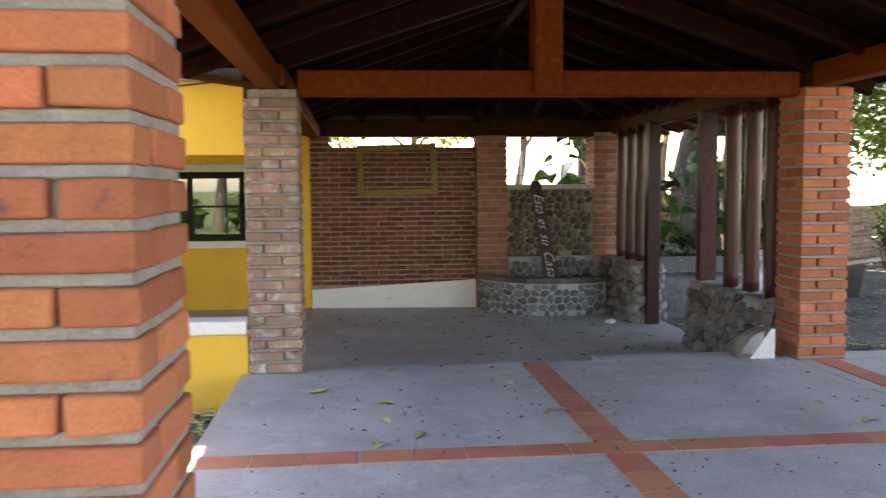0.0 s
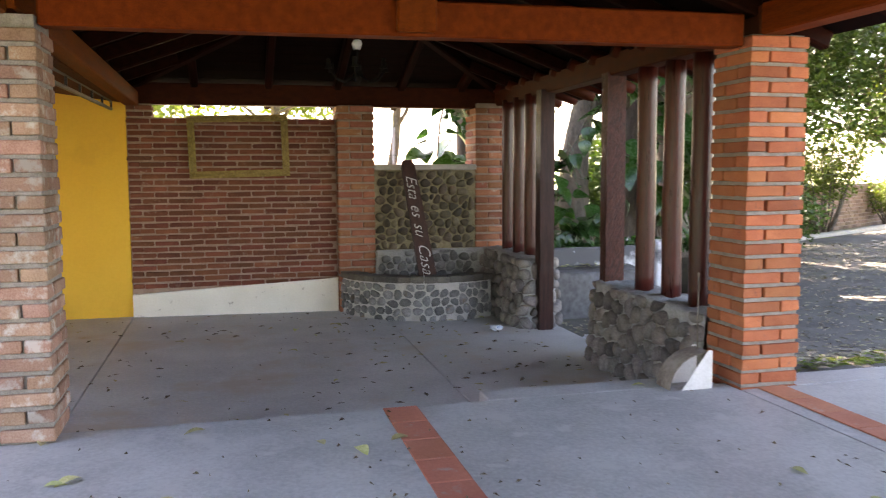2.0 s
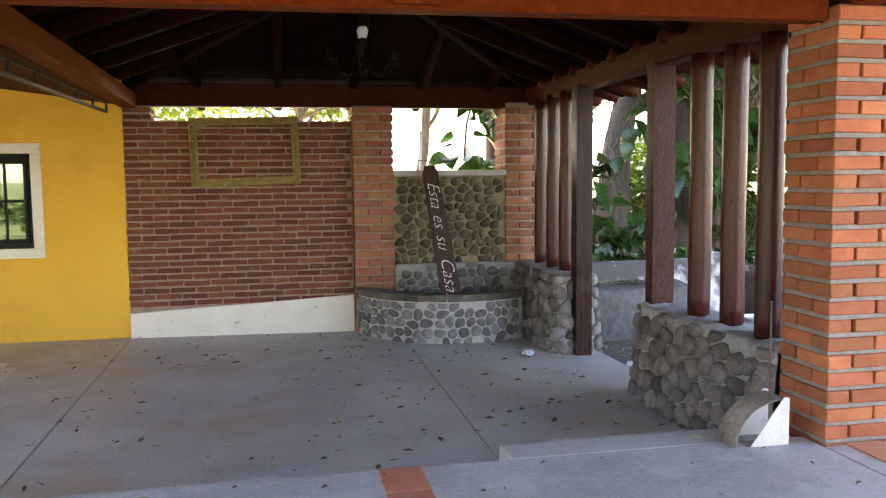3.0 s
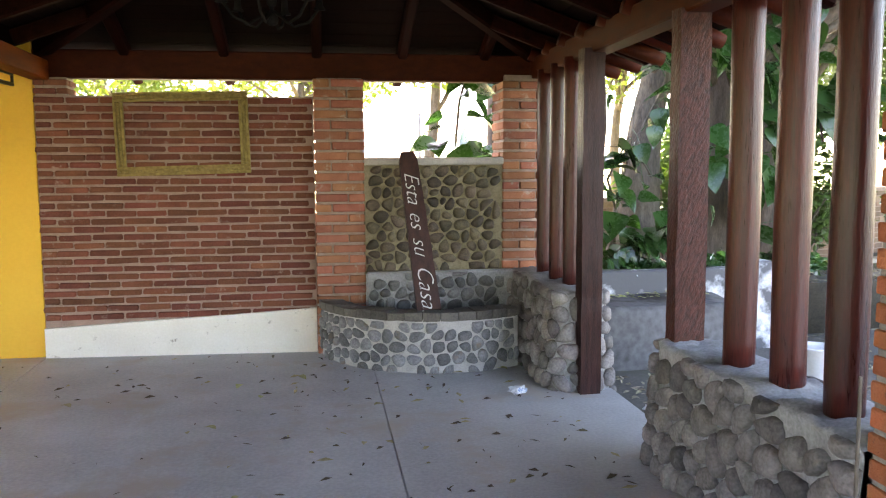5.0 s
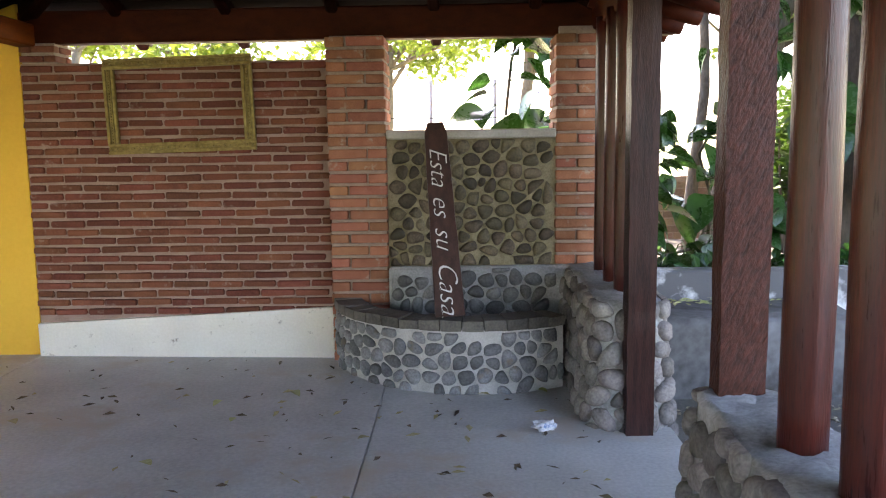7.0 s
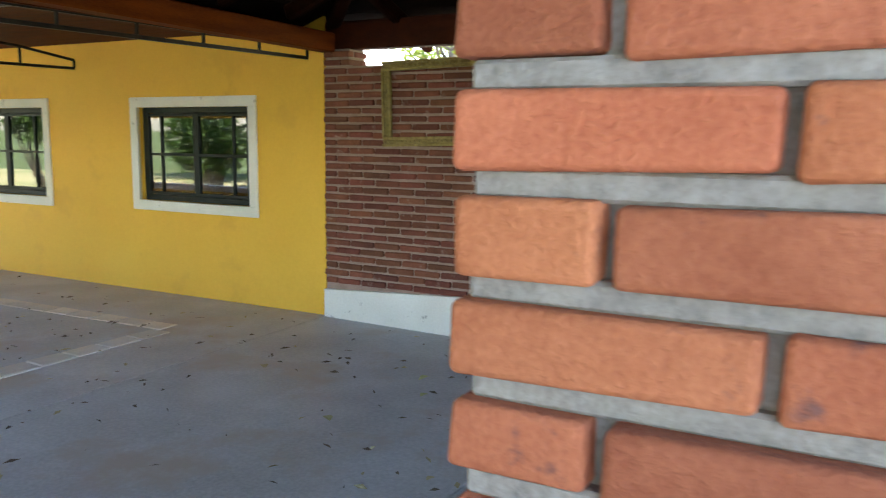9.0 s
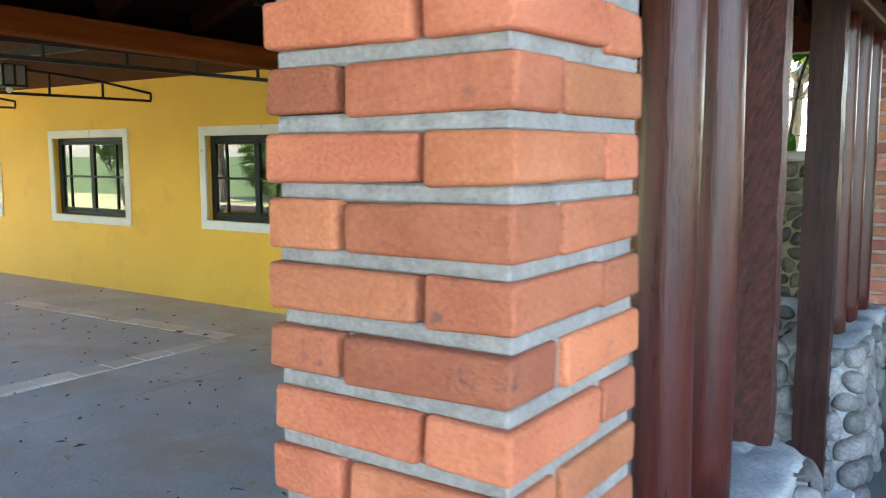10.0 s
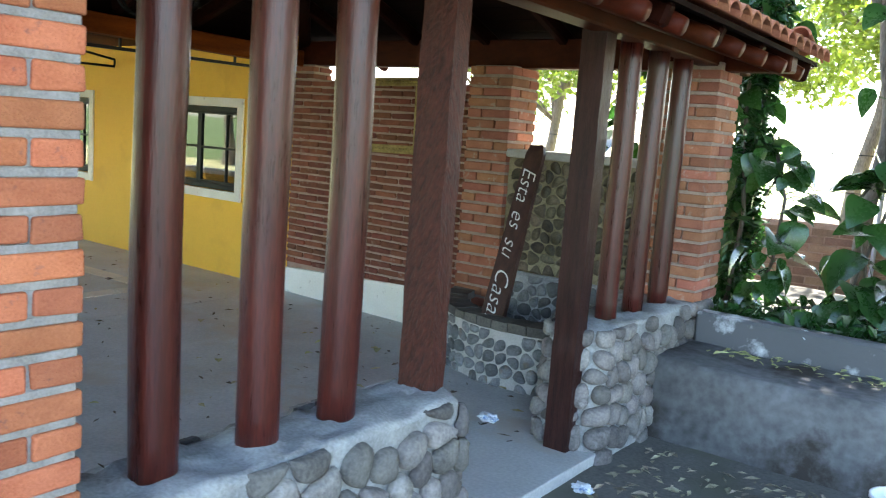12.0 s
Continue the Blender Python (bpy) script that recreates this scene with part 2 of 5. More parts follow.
_l.new(_f.outputs[0], _x.inputs[0]), _l.new(_t.outputs[0], _x.inputs[1]), _l.new(_g.outputs[0], _x.inputs[2])
_l.new(_x.outputs[0], _n["Material Output"].inputs[0])


# ---- mesh helpers ----
def mesh_of(name, bm, material, smooth=False):
    me = bpy.data.meshes.new(name)
    bm.to_mesh(me)
    bm.free()
    me.materials.append(material)
    if smooth:
        me.polygons.foreach_set("use_smooth", [True] * len(me.polygons))
    return me


def part(name, bm, material, parent=None, label="", smooth=False):
    ob = new(name, mesh_of(name, bm, material, smooth))
    ob.parent = parent
    return tagged(ob, label)


def base_of(name, at, label, category, group="", kind=""):
    ob = new(name)
    ob.location = at
    bpy.context.view_layer.update()
    return tagged(ob, label, category, group, kind)


def under(ob, parent):
    """Parents ob and keeps it where it stands in the world; parent stands unturned."""
    ob.parent = parent
    ob.matrix_parent_inverse = Matrix.Translation(-Vector(parent.location))
    return ob


def wpart(name, bm, material, parent, label="", smooth=False):
    """A part whose mesh is given in world coordinates."""
    return under(part(name, bm, material, None, label, smooth), parent)


def box(bm, x0, x1, y0, y1, z0, z1, bevel=0.0, m=None):
    r = bmesh.ops.create_cube(bm, size=1.0)
    vs = r["verts"]
    bmesh.ops.scale(bm, vec=(x1 - x0, y1 - y0, z1 - z0), verts=vs)
    bmesh.ops.translate(bm, vec=((x0 + x1) / 2, (y0 + y1) / 2, (z0 + z1) / 2), verts=vs)
    if bevel:
        es = list({e for v in vs for e in v.link_edges})
        r = bmesh.ops.bevel(bm, geom=es, offset=bevel, segments=1, affect="EDGES")
        vs = list({v for f in r["faces"] for v in f.verts} | {v for v in vs if v.is_valid})
    if m:
        bmesh.ops.transform(bm, matrix=m, verts=vs)
    return vs


def boxed(*a, **k):
    bm = bmesh.new()
    box(bm, *a, **k)
    return bm


def bar(bm, a, b, w, h, bevel=0.0, roll=0.0):
    """A straight bar of width w and height h from a to b."""
    a, b = Vector(a), Vector(b)
    q = (b - a).to_track_quat("Y", "Z").to_matrix().to_4x4()
    return box(bm, -w / 2, w / 2, 0, (b - a).length, -h / 2, h / 2, bevel, Matrix.Translation(a) @ q @ pose(0, 0, 0, 0, roll, 0))


def barred(*a, **k):
    bm = bmesh.new()
    bar(bm, *a, **k)
    return bm


def tube(bm, pts, radii, sides=8, cap=True):
    """A tapering tube through points."""
    rings = []
    pts = [Vector(p) for p in pts]
    for i, p in enumerate(pts):
        d = (pts[min(i + 1, len(pts) - 1)] - pts[max(i - 1, 0)]).normalized()
        q = Vector((0, 0, 1)).rotation_difference(d).to_matrix()
        rings.append([bm.verts.new(p + q @ Vector((radii[i] * math.cos(2 * math.pi * k / sides), radii[i] * math.sin(2 * math.pi * k / sides), 0))) for k in range(sides)])
    for a, b in zip(rings, rings[1:]):
        for k in range(sides):
            bm.faces.new((a[k], a[(k + 1) % sides], b[(k + 1) % sides], b[k]))
    if cap:
        bm.faces.new(rings[0][::-1])
        bm.faces.new(rings[-1])


def rough_up(bm, amount, scale=6.0, seed=0.0):
    for v in bm.verts:
        v.co += noise.noise_vector(v.co * scale + Vector((seed, seed * 2, -seed))) * amount


# ---- brickwork and stonework ----
rng = random.Random(4)
BRICK_MESHES = {}


def brick_meshes(l, w, h, material, count=5, wear=0.004, fine=False):
    """A few worn bricks of one size, along x, centred."""
    key = (round(l, 3), round(w, 3), round(h, 3), material.name)
    if key not in BRICK_MESHES:
        made = []
        for _ in range(count):
            bm = boxed(-l / 2, l / 2, -w / 2, w / 2, -h / 2, h / 2, 0 if fine else 0.009)
            if fine:
                bmesh.ops.bevel(bm, geom=[e for e in bm.edges], offset=0.0085, segments=3, profile=0.5, affect="EDGES")
            off = Vector((rng.random() * 50, 0, 0))
            for v in bm.verts:
                v.co += noise.noise_vector(v.co * 9 + off) * wear * 1.6 if fine else Vector([rng.uniform(-wear, wear) for _ in range(3)])
            small = [f.calc_area() < .003 for f in bm.faces]
            made.append(mesh_of("brick", bm, material))
            if fine:
                made[-1].polygons.foreach_set("use_smooth", small)
        BRICK_MESHES[key] = made
    return BRICK_MESHES[key]


def lay(parent, meshes, x, y, z, turn=0.0, name="brick"):
    ob = new(name, rng.choice(meshes))
    ob.parent = parent
    ob.matrix_basis = pose(x - parent.location.x + rng.uniform(-.003, .003), y - parent.location.y + rng.uniform(-.003, .003), z - parent.location.z,
                           rng.uniform(-.5, .5), rng.uniform(-.5, .5), turn + rng.uniform(-.7, .7))
    return ob


PITCH = 0.0945


def brick_pillar(x0, x1, y0, y1, z0, z1, material, mortar, label, first=0, pitch=PITCH, shift=0.0):
    """A square pillar laid in a pinwheel of four bricks a course, turned over at each course."""
    p = base_of("brick_pillar", ((x0 + x1) / 2, (y0 + y1) / 2, z0), label, "pillar", "brick pillars of the pavilion")
    wpart("mortar_core", boxed(x0 + .03, x1 - .013, y0 + .034, y1 - .03, z0, z1), mortar, p, "deep grey mortar joints")
    bed = bmesh.new()
    wx, wy = x1 - x0, y1 - y0
    w = wx / 3 - 0.006
    l = wx - w - 0.014
    meshes = brick_meshes(l, w, pitch - 0.024, material, 9, .004, True)
    k, z = first, z0 + shift
    while z + pitch * .7 < z1:
        c = z + pitch / 2
        box(bed, x0 + .011 + rng.uniform(-.003, .003), x1 - .010 + rng.uniform(-.003, .003), y0 + .017 + rng.uniform(-.003, .003), y1 - .011 + rng.uniform(-.003, .003), max(z - .014, z0), z + .014, .004)
        cx, cy = (x0 + x1) / 2, (y0 + y1) / 2
        for q in range(4):
            s = 1 if k % 2 else -1
            dx, dy = s * (wx - l) / 2, -(wy - w) / 2
            a = math.pi / 2 * q
            lay(p, meshes, cx + dx * math.cos(a) - dy * math.sin(a), cy + dx * math.sin(a) + dy * math.cos(a), c, 90 * q)
        k, z = k + 1, z + pitch
    wpart("mortar_bed", bed, mortar, p, "flush grey bed joints")
    return p


def cell(points, i, gap):
    """The Voronoi cell of point i among its neighbours, drawn in by the gap."""
    px, py = points[i]
    poly = [(px - .25, py - .25), (px + .25, py - .25), (px + .25, py + .25), (px - .25, py + .25)]
    for j, (qx, qy) in enumerate(points):
        dx, dy = qx - px, qy - py
        d = math.hypot(dx, dy)
        if j == i or d > .4:
            continue
        nx, ny = dx / d, dy / d
        lim = d / 2 - gap
        out = []
        for (ax, ay), (bx, by) in zip(poly, poly[1:] + poly[:1]):
            da, db = (ax - px) * nx + (ay - py) * ny - lim, (bx - px) * nx + (by - py) * ny - lim
            if da <= 0:
                out.append((ax, ay))
            if da * db < 0:
                t = da / (da - db)
                out.append((ax + (bx - ax) * t, ay + (by - ay) * t))
        poly = out
        if len(poly) < 3:
            return []
    return poly


def stones(parent, place, width, height, size, material, gap=0.009, dome=0.03, squash=0.8, seed=1, name="stone", keep=None):
    """Rounded stones that fill a sheet width by height; place(u, v, out) gives the world point of a sheet point, out of the face."""
    r = random.Random(seed)
    pts, row, v = [], 0, size * squash * .3
    while v < height + size:
        u = -size * .5 + (row % 2) * size * .5
        while u < width + size:
            pts.append((u + r.uniform(-.32, .32) * size, v + r.uniform(-.32, .32) * size * squash))
            u += size * r.uniform(.65, 1.4)
        v += size * squash
        row += 1
    for i, (cu, cv) in enumerate(pts):
        if not (size * .15 < cu < width - size * .15 and size * .12 < cv < height - size * .1) or (keep and not keep(cu, cv)):
            continue
        poly = cell(pts, i, gap)
        if len(poly) < 3:
            continue
        ring = []
        for (ax, ay), (bx, by) in zip(poly, poly[1:] + poly[:1]):
            if math.hypot(bx - ax, by - ay) > .012:
                ring += [(ax * .72 + bx * .28, ay * .72 + by * .28), (ax * .28 + bx * .72, ay * .28 + by * .72)]
        if len(ring) < 5:
            continue
        ring = [q for (ax, ay), (bx, by) in zip(ring, ring[1:] + ring[:1]) for q in ((ax * .75 + bx * .25, ay * .75 + by * .25), (ax * .25 + bx * .75, ay * .25 + by * .75))]
        ring = [(min(max(a, 0.002), width - .002), min(max(b, 0.002), height - .002)) for a, b in ring]
        mu, mv = sum(a for a, _ in ring) / len(ring), sum(b for _, b in ring) / len(ring)
        d = dome * r.uniform(.65, 1.3)
        bm = bmesh.new()
        loops = []
        centre = place(mu, mv, 0)
        for s, o in ((1.0, -.012), (.93, d * .55), (.62, d * .95)):
            loops.append([bm.verts.new(Vector(place(mu + (a - mu) * s, mv + (b - mv) * s, o + r.uniform(-.003, .003))) - Vector(centre)) for a, b in ring])
        top = bm.verts.new(Vector(place(mu, mv, d * 1.05)) - Vector(centre))
        for a, b in zip(loops, loops[1:]):
            for k in range(len(a)):
                bm.faces.new((a[k], a[(k + 1) % len(a)], b[(k + 1) % len(a)], b[k]))
        for k in range(len(ring)):
            bm.faces.new((loops[-1][k], loops[-1][(k + 1) % len(ring)], top))
        bmesh.ops.recalc_face_normals(bm, faces=bm.faces)
        ob = new(name, mesh_of(name, bm, material, True))
        ob.parent = parent
        ob.location = Vector(centre) - parent.location


# ---- ground, terrace, inner floor ----
def smooth(a, b, x):
    t = min(max((x - a) / (b - a), 0), 1)
    return t * t * (3 - 2 * t)


def ground_z(x, y):
    """The yard: low beside the pavilion, rising to the terrace and away to the east."""
    z = -0.07
    if x < -1:
        z += .15 * (1 - smooth(6.3, 6.6, y)) * smooth(-14, -9, x)
    if x > 3.7:
        z += .37 * (1 - smooth(6.6, 9.2, y)) * smooth(3.7, 4.4, x) + .22 * smooth(5.5, 10, x) * smooth(6.6, 8.9, y)
        z += .05 * smooth(16, 26, x)
    return z + .012 * noise.noise(Vector((x * 1.7, y * 1.7, 0)))


GX = sorted(set([-3000, -400, -120, -60, -30, -20, -14, -9.4] + [round(3.6 + .3 * i, 2) for i in range(42)] + [17.5, 19, 21, 23, 25, 28, 32, 40, 60, 120, 400, 3000] + [-6, -3, -1.4, 0, 2]))
GY = sorted(set([-3000, -400, -120, -60, -30, -15, -8, -4, -1, 1] + [round(2 + .3 * i, 2) for i in range(46)] + [16.5, 18, 20, 23, 26, 30, 40, 60, 120, 400, 3000]))
bm = bmesh.new()
grid = [[bm.verts.new((x, y, ground_z(x, y) if -9 < x < 60 and -1 < y < 40 else ground_z(min(max(x, -9), 60), min(max(y, -1), 40)))) for y in GY] for x in GX]
for i in range(len(GX) - 1):
    for j in range(len(GY) - 1):
        bm.faces.new((grid[i][j], grid[i + 1][j], grid[i + 1][j + 1], grid[i][j + 1]))
ground = part("ground", bm, M_GROUND, None, "", True)
tagged(ground, "grey earth yard strewn with dry leaves and thin grass", "ground", kind="structure")
ground.data.materials.append(M_DRYGRASS)
ground.data.materials.append(M_LAWN)
for f in ground.data.polygons:
    c = f.center
    if c.y > max(16.2, 16.2 + .6 * (c.x - 9)) or c.y < -3 or c.x > 34 or c.x < -9.5:
        f.material_index = 2 if c.y < -3 else 1

TZ = 0.32
bm = bmesh.new()
box(bm, -1.16, 3.44, -2.5, 6.592, -0.2, TZ, 0.012)
box(bm, 1.79, 3.38, 6.592, 6.83, -0.2, TZ - 0.002, 0.008)
box(bm, 3.44, 12.0, -2.5, 6.42, -0.2, TZ - 0.003, 0.012)
box(bm, 3.82, 12.0, 6.42, 6.72, -0.2, TZ - 0.005, 0.012)
terrace = part("terrace_floor", bm, M_CONC, None)
tagged(terrace, "grey concrete terrace divided by red clay tile strips", "floor", kind="structure")



def floor_z(x, y):
    """The inner floor falls a little towards the terrace and the east."""
    for (xa, za), (xb, zb) in zip(FLOOR_BACK, FLOOR_BACK[1:]):
        if x <= xb:
            return max(0, (y - 6.3) / 6.1) * (za + (zb - za) * (x - xa) / (xb - xa))
    return 0.0


FLOOR_BACK = ((-12.3, .03), (-.92, .058), (1.96, .018), (3.8, 0.0))
bm = bmesh.new()
for x0, x1 in ((-12.3, -0.926), (-0.919, 1.959), (1.964, 3.78)):
    box(bm, x0, x1, 6.3, 12.4, -0.2, 0.0, 0.006)
for v in bm.verts:
    if v.co.z > -.1:
        v.co.z += floor_z(v.co.x, v.co.y)
inner = part("floor", bm, M_FLOOR, None)
tagged(inner, "dark grey concrete pavilion floor with straight joints", "floor", kind="structure")


def tile_strip(x0, x1, y0, y1, along, length=0.3):
    n = max(1, round(((x1 - x0) if along == "x" else (y1 - y0)) / length))
    me = []
    for _ in range(3):
        w, d = ((x1 - x0) / n - .008, y1 - y0) if along == "x" else (x1 - x0, (y1 - y0) / n - .008)
        b = boxed(-w / 2, w / 2, -d / 2, d / 2, -.02, .005, .003)
        for v in b.verts:
            v.co += Vector((rng.uniform(-.002, .002), rng.uniform(-.002, .002), 0))
        me.append(mesh_of("tile", b, M_CLAY))
    for i in range(n):
        ob = new("tile", rng.choice(me))
        ob.parent = terrace
        if along == "x":
            ob.location = (x0 + (i + .5) * (x1 - x0) / n, (y0 + y1) / 2, TZ)
        else:
            ob.location = ((x0 + x1) / 2, y0 + (i + .5) * (y1 - y0) / n, TZ)


tile_strip(1.11, 1.32, -.5, 4.195, "y")
tile_strip(1.11, 1.32, 4.405, 6.585, "y")
tile_strip(-1.1, 3.56, 4.20, 4.40, "x")
tile_strip(3.57, 3.77, -.5, 6.42, "y")

pav = brick_meshes(.3, .22, .05, M_PAVER, 4, .003)
for i in range(12):
    lay(inner, pav, -2.0 - i * .31, 10.86 - .012 * i, .024, 2, "paver")
for i in range(9):
    lay(inner, pav, -1.82, 10.6 - i * .31, .021, 90, "paver")
for i in range(12):
    lay(inner, pav, -2.0 - i * .31, 7.85, -.010, 0, "paver")

# ---- back wall ----
YW = 11.96
wall_n = tagged(part("wall_north", boxed(-0.925, 1.49, YW + .012, YW + .2, -.1, 2.385), M_MORTAR_WALL, None), "dark red brick wall with raked mortar joints above a white plinth", "wall", kind="structure")
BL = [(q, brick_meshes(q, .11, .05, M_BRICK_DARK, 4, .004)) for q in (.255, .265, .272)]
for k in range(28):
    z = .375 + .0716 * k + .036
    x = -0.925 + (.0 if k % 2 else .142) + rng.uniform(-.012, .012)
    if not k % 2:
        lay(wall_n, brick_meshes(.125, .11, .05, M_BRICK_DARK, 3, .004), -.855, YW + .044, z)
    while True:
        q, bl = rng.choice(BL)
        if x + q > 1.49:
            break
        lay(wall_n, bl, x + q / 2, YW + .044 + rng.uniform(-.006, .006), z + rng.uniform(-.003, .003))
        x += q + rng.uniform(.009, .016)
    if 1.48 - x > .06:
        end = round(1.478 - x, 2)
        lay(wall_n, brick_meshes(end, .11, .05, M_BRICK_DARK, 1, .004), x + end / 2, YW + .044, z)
bm = boxed(-.925, 1.485, YW - .04, YW + .02, -.05, .317, .006)
for v in bm.verts:
    if v.co.z > .2:
        v.co.z = .317 + (v.co.x + .93) / 2.41 * .118
plinth = tagged(part("baseboard", bm, M_WHITE, None), "white painted plaster plinth with chipped edges", "plinth", kind="structure")

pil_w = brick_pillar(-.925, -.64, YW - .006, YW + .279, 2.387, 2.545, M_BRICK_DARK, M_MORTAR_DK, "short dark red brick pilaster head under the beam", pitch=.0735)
pier = brick_pillar(1.49, 1.942, 11.84, 12.292, 0, 2.55, M_BRICK_MID, M_MORTAR_DK, "red brick pier between brick wall and stone panel", 1)

# yellow wall with a row of windows
W1, W2, W3 = (-3.43, -1.855, 1.05, 2.04), (-6.645, -5.025, 1.01, 2.05), (-9.82, -8.2, 1.01, 2.05)
bm = bmesh.new()
for x0, x1, z0, z1 in ((-12.3, W3[0], -.1, 2.9), (W3[1], W2[0], -.1, 2.9), (W3[0], W3[1], -.1, W3[2]), (W3[0], W3[1], W3[3], 2.9), (W2[1], W1[0], -.1, 2.9), (W1[1], -.93, -.1, 2.9),
                       (W2[0], W2[1], -.1, W2[2]), (W2[0], W2[1], W2[3], 2.9), (W1[0], W1[1], -.1, W1[2]), (W1[0], W1[1], W1[3], 2.9)):
    box(bm, x0, x1, YW + .005, YW + .2, z0, z1)
bmesh.ops.remove_doubles(bm, verts=bm.verts, dist=1e-5)
tagged(part("wall_north_yellow", bm, M_YELLOW, None), "yellow painted plaster wall with a row of windows", "wall", kind="structure")


def window(name, x0, x1, z0, z1):
    w = base_of(name, ((x0 + x1) / 2, YW, z0), "dark framed casement window with white painted surround", "window", kind="structure")
    t = .105
    bm = bmesh.new()
    box(bm, x0 - t, x1 + t, YW - .018, YW + .03, z1, z1 + t, .004)
    box(bm, x0 - t, x1 + t, YW - .018, YW + .03, z0 - t, z0, .004)
    box(bm, x0 - t, x0, YW - .018, YW + .03, z0, z1, .004)
    box(bm, x1, x1 + t, YW - .018, YW + .03, z0, z1, .004)
    wpart("window_surround", bm, M_WHITE, w, "white painted plaster surround")
    y0, y1 = YW + .07, YW + .11
    bm = bmesh.new()
    for a in (x0 + .02, x1 - .02):
        box(bm, a - .03, a + .03, y0, y1, z0 + .001, z1 - .001, .004)
    for a in (z0 + .03, z1 - .03):
        box(bm, x0 + .05, x1 - .05, y0 + .002, y1 - .002, a - .03, a + .03, .004)
    wpart("window_frame", bm, M_WINDOW, w)
    xm = (x0 + x1) / 2
    for a, b in ((x0 + .055, xm), (xm, x1 - .055)):
        bm = bmesh.new()
        for c in (a + .02, b - .02):
            box(bm, c - .018, c + .018, y0 - .012, y1 - .02, z0 + .06, z1 - .06, .003)
        for c in (z0 + .08, z1 - .08, (z0 + z1) / 2):
            box(bm, a + .038, b - .038, y0 - .01, y1 - .022, c - .014, c + .014, .003)
        c = a + .22 if a < xm - .1 and a < x0 + .1 else b - .22
        box(bm, c - .011, c + .011, y0 - .008, y1 - .024, z0 + .09, z1 - .09, .003)
        wpart("sash", bm, M_WINDOW, w)
        g = wpart("pane", boxed(a + .03, b - .03, y0 + .010, y0 + .014, z0 + .07, z1 - .07), M_GLASS, w, "clear glass pane")
        g.visible_shadow = False
    return w


window("window_1", *W1)
window("window_2", *W2)
window("window_3", *W3)
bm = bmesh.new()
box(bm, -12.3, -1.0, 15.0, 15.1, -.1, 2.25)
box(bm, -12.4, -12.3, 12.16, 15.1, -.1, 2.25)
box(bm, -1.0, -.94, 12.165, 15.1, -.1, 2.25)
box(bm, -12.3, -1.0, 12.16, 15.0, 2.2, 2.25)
tagged(part("wall_room", bm, M_ROOM, None), "plain walls of the room behind, its dimness put into a dark colour", "wall", kind="structure")

# parapet and header of the west room
bm = boxed(-12.3, -1.1, 6.45, 6.63, -.1, .64)
tagged(part("wall_parapet", bm, M_YELLOW, None), "low yellow parapet wall under a white coping", "wall", kind="structure")
tagged(part("parapet_coping", boxed(-12.3, -1.1, 6.40, 6.68, .644, .748, .01), M_WHITE, None), "white painted parapet coping", "coping", kind="structure")
tagged(part("wall_header", boxed(-12.3, -1.09, 6.46, 6.62, 2.045, 2.61, .004), M_YELLOW, None), "yellow painted header wall over the opening", "wall", kind="structure")
tagged(part("header_beam", boxed(-12.3, -1.09, 6.42, 6.66, 2.61, 2.71, .006), M_GREYPAINT, None), "grey painted beam on the header", "beam", kind="structure")

# ---- pillars ----
brick_pillar(3.454, 3.876, 6.422, 6.844, TZ, 2.60, M_BRICK, M_MORTAR, "orange red brick pillar on the concrete terrace", 0, shift=.012 - PITCH)
brick_pillar(-1.09, -.675, 6.415, 6.83, TZ, 2.552, M_BRICK_OLD, M_MORTAR, "weathered brick pillar with whitish paint remains", 1)
brick_pillar(-1.0, -.58, 1.375, 1.795, TZ, 2.56, M_BRICK, M_MORTAR, "orange brick pillar with wide grey joints", 1, shift=-.027)
brick_pillar(3.44, 3.855, 1.30, 1.715, TZ, 2.59, M_BRICK, M_MORTAR, "orange brick pillar with wide grey joints", 1)
brick_pillar(3.25, 3.74, 11.88, 12.37, .76, 2.6, M_BRICK_MID, M_MORTAR_DK, "red brick pillar on the low stone wall", 1)

# ---- stone panel, pond, low walls ----
panel = tagged(part("wall_stone", boxed(1.942, 3.30, 11.905, 12.15, -.1, 1.76), M_CEMENT_OL, None), "river stone wall panel in mossy cement under a coping", "wall", kind="structure")
stones(panel, lambda u, v, o: (1.95 + u, 11.905 - o, .77 + v), 1.295, .985, .118, M_STONE_WARM, .0052, .03, .85, 3)
tagged(part("coping", boxed(1.942, 3.25, 11.83, 12.19, 1.76, 1.832, .012), M_CAP, None), "pale concrete coping on the stone panel", "coping")

PC, PR = Vector((2.6, 12.05, 0)), 1.10


def ring_wall(r0, r1, z0, z1, a0, a1, n=40):
    b = bmesh.new()
    cols = []
    for i in range(n + 1):
        a = a0 + (a1 - a0) * i / n
        c, s = math.cos(a), math.sin(a)
        cols.append([b.verts.new((PC.x + r * c, PC.y + r * s, z)) for r, z in ((r0, z0), (r1, z0), (r1, z1), (r0, z1))])
    for p, q in zip(cols, cols[1:]):
        for k in range(4):
            b.faces.new((p[k], p[(k + 1) % 4], q[(k + 1) % 4], q[k]))
    b.faces.new(cols[0])
    b.faces.new(cols[-1][::-1])
    bmesh.ops.recalc_face_normals(b, faces=b.faces)
    return b


